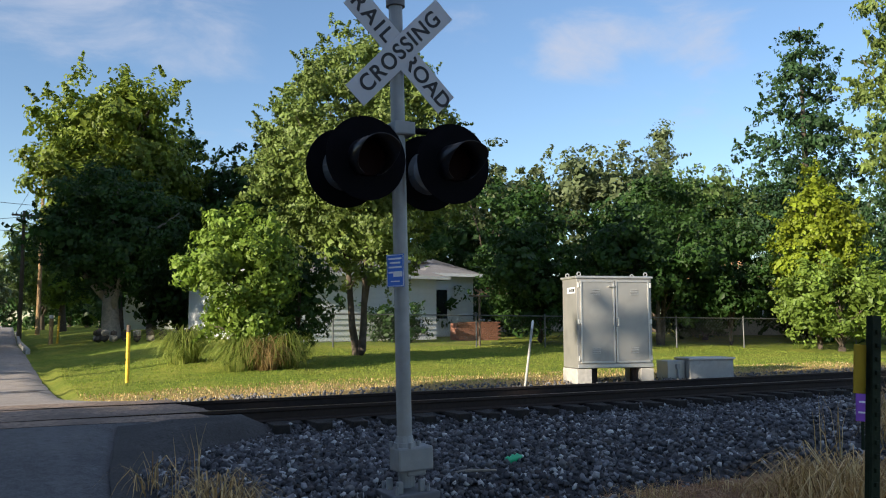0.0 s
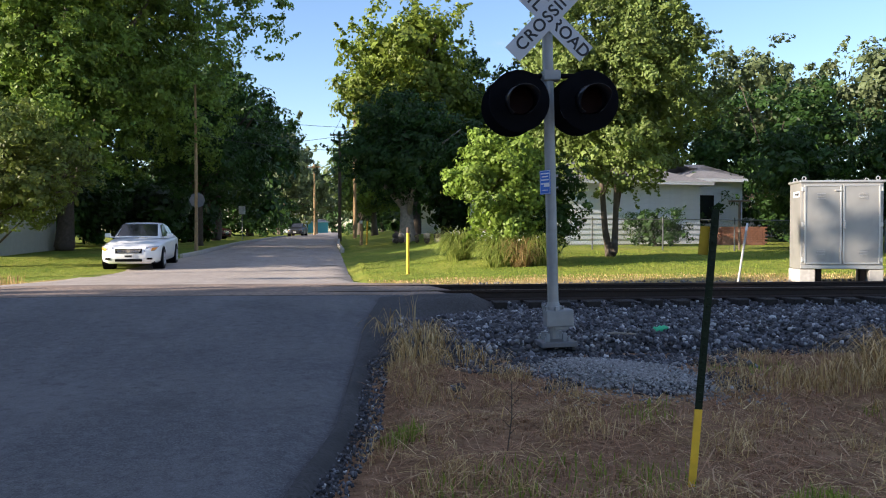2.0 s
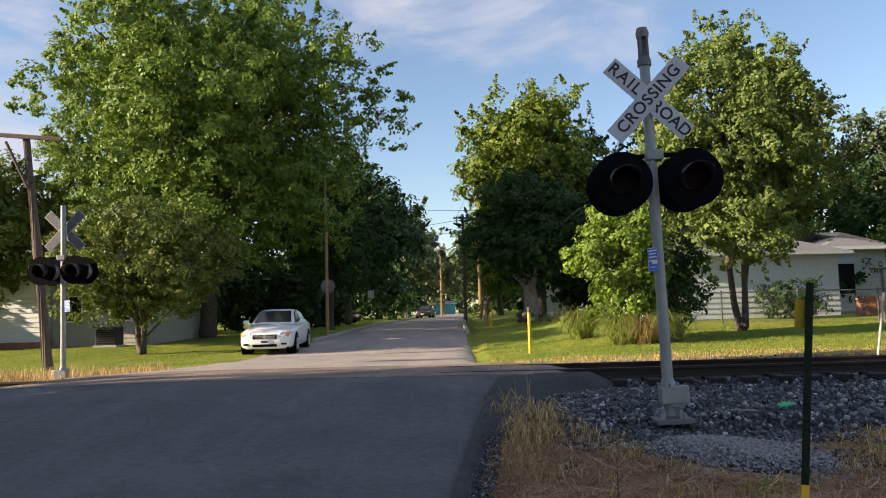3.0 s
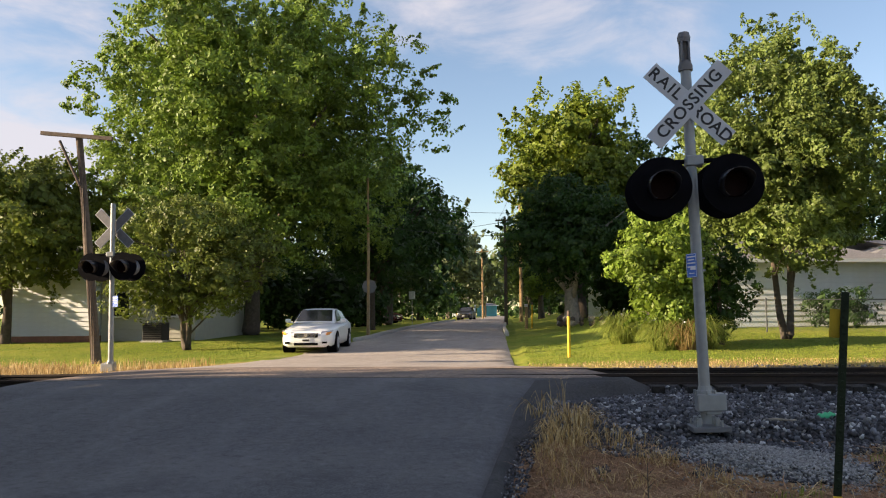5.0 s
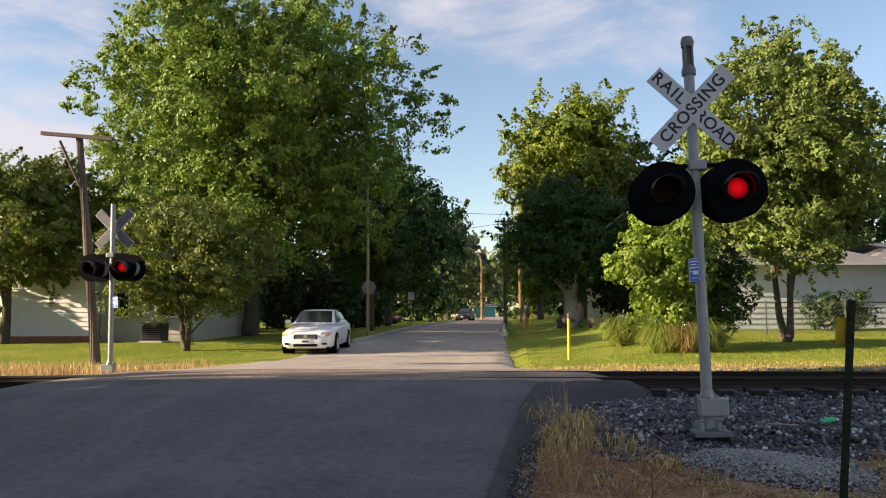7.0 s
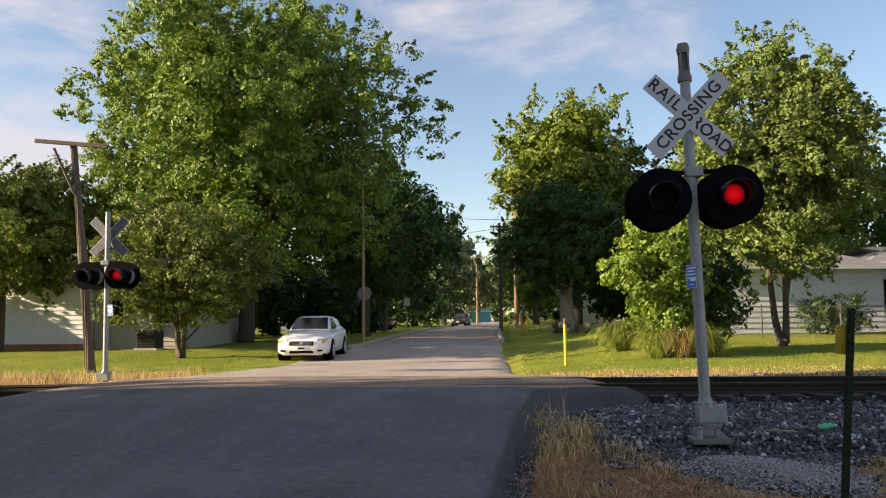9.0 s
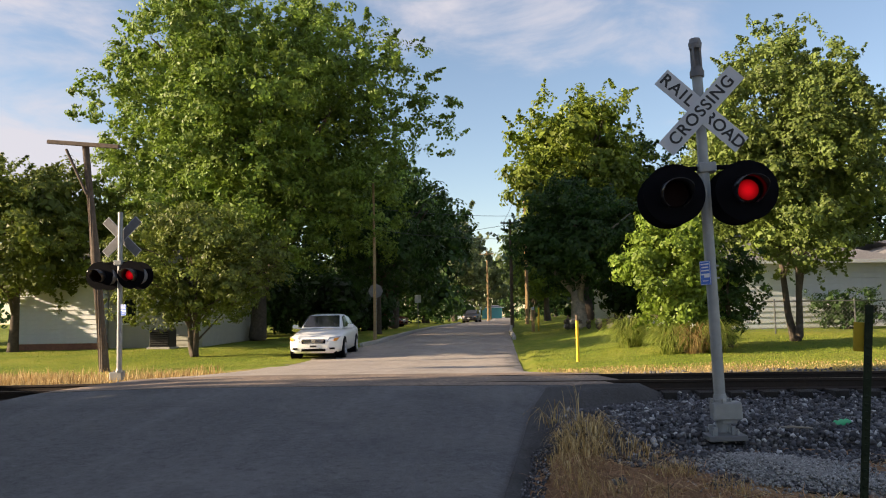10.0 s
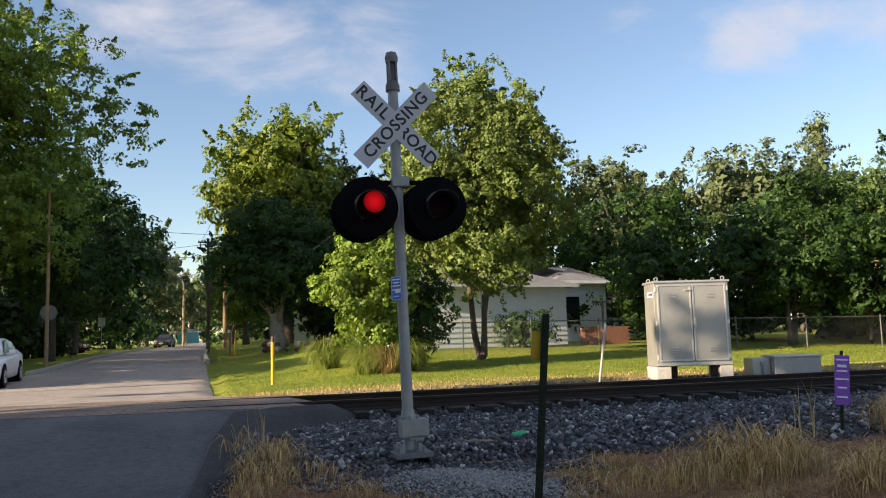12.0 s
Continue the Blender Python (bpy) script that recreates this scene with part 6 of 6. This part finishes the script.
# ---- poles and wires ----
def utility_pole(x, y, h, r, mat, label, arm=0.0, lean=(0, 0), brace=True, turn=0, arm_at=0.05, tilt=0):
    z = ground_z(x, y)
    p = thing("utility_pole", pose(x, y, z, lean[0], lean[1], turn), label, "utility pole")
    bm = bmesh.new()
    limb(bm, [Vector((0, 0, -0.4)), Vector((0.02, 0, h * 0.5)), Vector((0, 0, h))], [r * 1.2, r, r * 0.75], 14)
    part("pole", bm, mat, p)
    if arm:
        bm = bmesh.new()
        box(bm, 0, 0, 0, arm, 0.10, 0.12, bevel=0.01)
        part("crossarm", bm, mat, p).matrix_basis = pose(0, -r, h - arm_at, 0, tilt, 0)
        if brace:
            bm = bmesh.new()
            tube(bm, (-0.55, -r, h - arm_at - 0.08), (-0.03, -r * 0.9, h - 1.6), 0.045, seg=8)
            part("brace", bm, mat, p)
        for k in (-0.45, -0.3, 0.3, 0.45) if not tilt else ():
            bm = bmesh.new()
            tube(bm, (arm * k, -r, h - arm_at + 0.05), (arm * k, -r, h - arm_at + 0.16), 0.03, 0.02, seg=8)
            part("insulator", bm, M_PIPE, p)
    return p


utility_pole(-12.0, 23.4, 7.0, 0.14, M_POLE, "old leaning wooden line pole with a crooked crossarm", 2.3, (0, -6.0), tilt=12)
utility_pole(-6.35, 38.2, 7.5, 0.075, M_TANPOLE, "slim tan wooden service pole at the kerb", 0)
utility_pole(0.05, 61.0, 8.0, 0.13, M_POLE, "dark utility pole with crossarm at the kerb", 1.4, brace=False, arm_at=0.3)
utility_pole(1.3, 70.0, 13.5, 0.15, M_TANPOLE, "tall utility pole behind the street trees", 2.2, brace=False, arm_at=1.6)
utility_pole(-3.6, 118.0, 10.0, 0.16, M_TANPOLE, "far utility pole along the street", 2.0, brace=False, arm_at=0.4)
utility_pole(-4.2, 150.0, 10.0, 0.17, M_TANPOLE, "far utility pole along the street", 2.0, brace=False, arm_at=0.4)
utility_pole(-4.8, 170.0, 10.0, 0.17, M_POLE, "far utility pole along the street", 2.0, brace=False, arm_at=0.4)
yellow_post(1.55, 45.5, ground_z(1.55, 45.5), 1.45, 0.05, "yellow marker post by the street lawn", lean=2)
yellow_post(1.25, 45.0, ground_z(1.25, 45.0), 1.35, 0.09, "thick tan wooden post by the street lawn", M_TANPOLE)


def cable(p0, p1, sag, r=0.012):
    c = thing("overhead_cable", pose(0, 0, 0), "thin black overhead cable sagging across the street", "cable")
    bm = bmesh.new()
    p0, p1 = Vector(p0), Vector(p1)
    pts = [p0.lerp(p1, k / 16) - Vector((0, 0, sag * 4 * (k / 16) * (1 - k / 16))) for k in range(17)]
    limb(bm, pts, [r] * 17, 5)
    part("wire", bm, M_WIRE, c)


cable((-6.35, 38.2, 6.6), (5.0, 50.0, 7.6), 0.3)
cable((-6.35, 38.2, 5.6), (3.2, 47.0, 5.9), 0.3)
cable((0.6, 61.0, 8.3), (-20, 75, 8.6), 0.5, 0.016)
cable((-0.5, 61.0, 8.3), (1.0, 70, 13.0), 0.3, 0.014)


def road_sign(x, y, h, shape, size, mat, label, turn=0, pole=None):
    s = thing("road_sign", pose(x, y, ground_z(x, y), 0, 0, turn), label, "road sign")
    bm = bmesh.new()
    box(bm, 0, 0, h / 2, 0.05, 0.03, h + 0.2, bevel=0.004)
    part("post", bm, M_GALV, s)
    bm = bmesh.new()
    if shape == "oct":
        tube(bm, (0, -0.03, h), (0, -0.022, h), size, seg=8)
    else:
        box(bm, 0, -0.025, h, size * 1.6, 0.006, size * 2.0, bevel=0.002)
    part("plate", bm, mat, s)


road_sign(-6.42, 39.0, 2.3, "oct", 0.36, M_GALVDARK, "grey back of an octagonal stop sign")
road_sign(-7.1, 62.0, 2.2, "rect", 0.30, M_SIGNWHITE, "white rectangular road sign by the kerb")
road_sign(3.5, 46.0, 2.6, "rect", 0.12, M_GALV, "narrow grey sign on a thin post")


# ---- kerbs ----
def kerb(xs_fn, y0, y1, label):
    k = thing("kerb", pose(0, 0, 0), label, "kerb", kind="structure")
    y = y0
    i = 0
    while y < y1:
        ln = 2.4
        bm = bmesh.new()
        x0, x1 = xs_fn(y), xs_fn(y + ln)
        ang = math.degrees(math.atan2(x1 - x0, ln))
        box(bm, 0, 0, 0, 0.16, ln - 0.02, 0.30, bevel=0.025)
        p = part("kerb_stone", bm, M_CONCRETE, k)
        slope = math.degrees(math.atan2(road_z(y + ln) - road_z(y), ln))
        p.matrix_basis = pose((x0 + x1) / 2, y + ln / 2, (road_z(y) + road_z(y + ln)) / 2 - 0.06, slope, 0, -ang)
        y += ln
        i += 1


kerb(lambda y: road_edges(y)[1] + 0.10, 38, 90, "weathered concrete kerb along the street lawn")
kerb(lambda y: road_edges(y)[0] - 0.10, 34, 90, "weathered concrete kerb along the shaded lawn")


# ---- cars ----
def car(m, paint, label, simple=False):
    c = thing("car", m, label, "car")
    st = [(-2.40, 0.50, 0.34, 0.56, 0.60), (-2.36, 0.66, 0.24, 0.60, 0.66), (-2.26, 0.78, 0.20, 0.64, 0.71), (-2.05, 0.86, 0.19, 0.69, 0.78), (-1.6, 0.905, 0.19, 0.77, 0.88),
          (-0.95, 0.91, 0.19, 0.85, 0.97), (0.0, 0.91, 0.19, 0.89, 0.99), (1.0, 0.91, 0.19, 0.91, 1.01), (1.75, 0.90, 0.21, 0.93, 1.06), (2.2, 0.86, 0.25, 0.90, 1.07),
          (2.36, 0.78, 0.30, 0.80, 1.00), (2.41, 0.60, 0.40, 0.72, 0.88)]
    bm = bmesh.new()
    rings = []
    for y, w, zb, zs, zt in st:
        half = [(w * 0.80, zb), (w * 0.97, zb + 0.08), (w, (zb + zs) / 2), (w * 0.985, zs - 0.03), (w * 0.94, zs + 0.02), (w * 0.78, zt - 0.015), (w * 0.4, zt + 0.01)]
        ring = [(x, z) for x, z in half] + [(-x, z) for x, z in reversed(half)]
        rings.append([bm.verts.new((x, y, z)) for x, z in ring])
    n = len(rings[0])
    for p, q in zip(rings, rings[1:]):
        for k in range(n):
            bm.faces.new((p[k], q[k], q[(k + 1) % n], p[(k + 1) % n]))
    bm.faces.new(rings[0])
    bm.faces.new(rings[-1][::-1])
    bmesh.ops.recalc_face_normals(bm, faces=bm.faces)
    body = part("body", bm, paint, c, smooth=True)
    roof_st = [(-0.98, 0.74, 0.97, 0.70, 0.985), (-0.55, 0.76, 0.97, 0.63, 1.24), (-0.18, 0.78, 0.98, 0.575, 1.425), (0.25, 0.79, 0.98, 0.575, 1.47), (0.85, 0.79, 0.99, 0.565, 1.455),
               (1.25, 0.77, 1.0, 0.59, 1.33), (1.82, 0.72, 1.04, 0.66, 1.075)]
    bm = bmesh.new()
    rings = []
    for y, wb, zb, wt, zt in roof_st:
        half = [(wb, zb), ((wb + wt) / 2 + 0.015, (zb + zt) / 2), (wt, zt - 0.02), (wt * 0.85, zt), (wt * 0.4, zt + 0.012)]
        ring = half + [(-x, z) for x, z in reversed(half)]
        rings.append([bm.verts.new((x, y, z)) for x, z in ring])
    n = len(rings[0])
    for p, q in zip(rings, rings[1:]):
        for k in range(n - 1):
            bm.faces.new((p[k], q[k], q[k + 1], p[k + 1]))
    bmesh.ops.recalc_face_normals(bm, faces=bm.faces)
    part("cabin", bm, paint, c, smooth=True)

    def pane(name, pts, off, mat=M_DARKGLASS, parent=c, label=""):
        b = bmesh.new()
        q = [b.verts.new(p) for p in pts]
        nrm = (Vector(pts[1]) - Vector(pts[0])).cross(Vector(pts[2]) - Vector(pts[0])).normalized()
        if nrm.dot(Vector(off)) < 0:
            nrm = -nrm
        f = b.faces.new(q)
        r = bmesh.ops.extrude_face_region(b, geom=[f])
        bmesh.ops.translate(b, verts=[v for v in r["geom"] if isinstance(v, bmesh.types.BMVert)], vec=nrm * 0.014)
        bmesh.ops.recalc_face_normals(b, faces=b.faces)
        return part(name, b, mat, parent, label)

    pane("windscreen", [(-0.64, -0.90, 1.035), (0.64, -0.90, 1.035), (0.545, -0.24, 1.415), (-0.545, -0.24, 1.415)], (0, -1, 1), label="dark raked windscreen")
    pane("rear_window", [(-0.60, 1.74, 1.10), (0.60, 1.74, 1.10), (0.53, 1.18, 1.37), (-0.53, 1.18, 1.37)], (0, 1, 1))
    for s in (-1, 1):
        pane("side_window", [(s * 0.755, -0.72, 1.02), (s * 0.785, 0.28, 1.02), (s * 0.60, 0.24, 1.42), (s * 0.61, -0.16, 1.39)], (s, 0, 0.3))
        pane("side_window", [(s * 0.785, 0.36, 1.02), (s * 0.775, 1.30, 1.05), (s * 0.635, 1.12, 1.34), (s * 0.60, 0.32, 1.42)], (s, 0, 0.3))
        for y in (-1.42, 1.36):
            # black disc puts the shade of the wheel well onto the body side
            bm = bmesh.new()
            tube(bm, (s * 0.915, y, 0.34), (s * 0.60, y, 0.34), 0.385, seg=28)
            part("wheel_arch", bm, M_BLACK, body)
            bm = bmesh.new()
            r = bmesh.ops.create_cone(bm, cap_ends=True, segments=28, radius1=0.325, radius2=0.325, depth=0.20, matrix=pose(s * 0.83, y, 0.325, 0, 90, 0))
            bmesh.ops.bevel(bm, geom=[e for e in bm.edges if len(e.link_faces) == 2 and e.calc_face_angle(0) > 1], offset=0.03, segments=2, affect="EDGES")
            wh = part("wheel", bm, M_TYRE, c)
            bm = bmesh.new()
            tube(bm, (s * 0.92, y, 0.325), (s * 0.937, y, 0.325), 0.215, 0.19, seg=24)
            for k in range(7):
                a = 2 * math.pi * k / 7
                tube(bm, (s * 0.938, y, 0.325), (s * 0.938, y + 0.19 * math.cos(a), 0.325 + 0.19 * math.sin(a)), 0.022, seg=6)
            part("rim", bm, M_RIM, wh)
        pane("headlight", [(s * 0.45, -2.405, 0.575), (s * 0.77, -2.29, 0.61), (s * 0.86, -2.03, 0.745), (s * 0.53, -2.29, 0.725)], (s * 0.3, -1, 0.5), M_LAMP, c, "clear swept-back headlight")
        pane("turn_signal", [(s * 0.66, -2.36, 0.605), (s * 0.78, -2.31, 0.625), (s * 0.84, -2.16, 0.70), (s * 0.69, -2.29, 0.69)], (s * 0.4, -1, 0.6), M_AMBER, c, "amber turn signal")
        bm = bmesh.new()
        box(bm, s * 0.98, -0.62, 1.05, 0.20, 0.10, 0.14, bevel=0.035)
        box(bm, s * 0.86, -0.62, 1.0, 0.12, 0.05, 0.05)
        part("mirror", bm, paint, c)
        bm = bmesh.new()
        box(bm, s * 0.62, -2.365, 0.36, 0.17, 0.07, 0.06, bevel=0.01)
        part("fog_lamp_recess", bm, M_BLACK, c)
        for y in (0.05, 1.05):
            bm = bmesh.new()
            box(bm, s * 0.915, y, 0.82, 0.03, 0.18, 0.03, bevel=0.01)
            part("door_handle", bm, paint, c)
    bm = bmesh.new()
    box(bm, 0, -2.405, 0.315, 0.80, 0.05, 0.085, bevel=0.012)
    part("air_intake", bm, M_BLACK, c)
    bm = bmesh.new()
    box(bm, 0, -2.375, 0.60, 0.80, 0.08, 0.15, bevel=0.02)
    gr = part("grille", bm, M_BLACK, c, "dark grille with chrome bars")
    for k in range(4):
        bm = bmesh.new()
        box(bm, 0, -2.42, 0.545 + 0.038 * k, 0.78 - 0.05 * (3 - k), 0.02, 0.018, bevel=0.004)
        part("grille_bar", bm, M_CHROME, gr)
    bm = bmesh.new()
    tube(bm, (0, -2.418, 0.615), (0, -2.440, 0.615), 0.062, seg=20)
    part("badge", bm, M_CHROME, gr)
    bm = bmesh.new()
    box(bm, 0, -2.425, 0.44, 0.31, 0.012, 0.15, bevel=0.004)
    pl = part("licence_plate", bm, M_SIGNWHITE, c)
    bm = bmesh.new()
    box(bm, 0, -2.433, 0.44, 0.22, 0.006, 0.06)
    part("print", bm, M_LETTER, pl)
    bm = bmesh.new()
    box(bm, 0, -2.0, 0.24, 1.5, 0.5, 0.10)
    box(bm, 0, 0, 0.24, 1.5, 4.2, 0.10)
    part("underbody", bm, M_BLACK, c)
    return c


car(pose(-6.55, 29.0, road_z(29.0) - 0.03, 1.0, 0, 3), M_CAR, "white four-door sedan parked at the street edge facing the crossing")
car(pose(-5.0, 100.0, road_z(100.0), 0, 0, -6), M_CARDARK, "dark sedan parked in the shade of the street trees")
car(pose(-11.2, 70.0, ground_z(-11.2, 70.0) + 0.02, 0, 0, 60), M_CARRED, "dark red car parked on a shaded drive")
# pale car in deep shade; dark paint carries that shade
car(pose(-11.2, 59.0, ground_z(-11.2, 59.0) + 0.02, 0, 0, 70), M_CARDARK, "car parked under dark trees on a drive, shade put into its paint")


# ---- stones of the planting bed, hydrant ----
def stone_edging():
    e = thing("stone_edging", pose(4.6, 39.2, ground_z(4.6, 39.2)), "ring of dark field stones round the tree", "stone edging")
    g = np.random.default_rng(8)
    for k in range(26):
        bm = bmesh.new()
        r = g.uniform(0.13, 0.2)
        bmesh.ops.create_icosphere(bm, subdivisions=1, radius=r)
        for v in bm.verts:
            v.co *= 1 + g.uniform(-0.2, 0.2)
        s = part("stone", bm, M_BARK if k % 3 else M_PALEBARK, e)
        a = math.pi * (1.0 + (k % 13) / 12.0)
        s.matrix_basis = pose(1.9 * math.cos(a), 1.3 * math.sin(a), 0.08 + 0.2 * (k // 13), 0, 0, g.uniform(0, 360))


stone_edging()


def hydrant(x, y):
    h = thing("fire_hydrant", pose(x, y, ground_z(x, y)), "small faded orange fire hydrant on the lawn", "hydrant")
    o = material("faded_orange_paint", (0.55, 0.13, 0.04), 0.6)
    bm = bmesh.new()
    tube(bm, (0, 0, -0.1), (0, 0, 0.5), 0.10, 0.09, seg=14)
    part("barrel", bm, o, h)
    bm = bmesh.new()
    tube(bm, (0, 0, 0.5), (0, 0, 0.66), 0.12, 0.03, seg=14)
    part("bonnet", bm, o, h)
    bm = bmesh.new()
    tube(bm, (-0.17, 0, 0.40), (0.17, 0, 0.40), 0.05, seg=10)
    part("outlets", bm, o, h)


hydrant(-7.6, 36.8)


# ---- cracks and the broken edge on the street ----
def road_holes():
    for x, y, a, b in ((0.05, 21.6, 0.42, 0.16), (0.15, 23.4, 0.3, 0.06), (0.0, 25.6, 0.34, 0.05), (-0.1, 28.3, 0.4, 0.06), (0.0, 31.5, 0.3, 0.06)):
        bm = bmesh.new()
        vs = []
        for k in range(14):
            t = 2 * math.pi * k / 14
            r = 1 + 0.35 * noise.noise((math.cos(t) * 2 + x, math.sin(t) * 2 + y, 3))
            px, py = x + a * r * math.cos(t), y + b * r * math.sin(t)
            vs.append(bm.verts.new((px, py, road_z(py) + 0.006)))
        f = bm.faces.new(vs)
        ob = part("pothole", bm, M_SHOULDER)
        tagged(ob, "dark broken pothole at the street edge", "pothole", "potholes along the street edge")


road_holes()


# ---- repeats that belong together ----
def group_repeats():
    seen = {}
    for ob in scene.objects:
        if ob.parent is None and "label" in ob and "category" in ob and "group" not in ob:
            seen.setdefault((ob["label"], ob["category"]), []).append(ob)
    for (label, category), obs in seen.items():
        if len(obs) > 1:
            for ob in obs:
                ob["group"] = "alike " + category + ": " + label


group_repeats()


# ---- what moves ----
def motions():
    """The lamps flash in turn: a lit face comes forward of the dark lens and goes back behind it."""
    for light, side in LIT:
        rows = [(0.0, pose(0, -0.012, 0))]
        for a, b in FLASH[side]:
            rows += [(a - 0.034, pose(0, -0.012, 0)), (a, pose(0, -0.036, 0)), (b, pose(0, -0.036, 0)), (b + 0.034, pose(0, -0.012, 0))]
        rows.append((12.0, rows[-1][1]) if rows[-1][0] < 12.0 else None)
        walk(light, [r for r in rows if r and r[0] <= 12.0])


FLASH = {-1: [(5.77, 6.07), (6.30, 6.55), (7.08, 7.62), (8.20, 8.74), (9.38, 9.78), (10.56, 10.96), (11.66, 12.1)],
         1: [(6.56, 7.14), (7.62, 8.24), (8.72, 9.53), (9.84, 10.62), (10.98, 11.76)]}
motions()
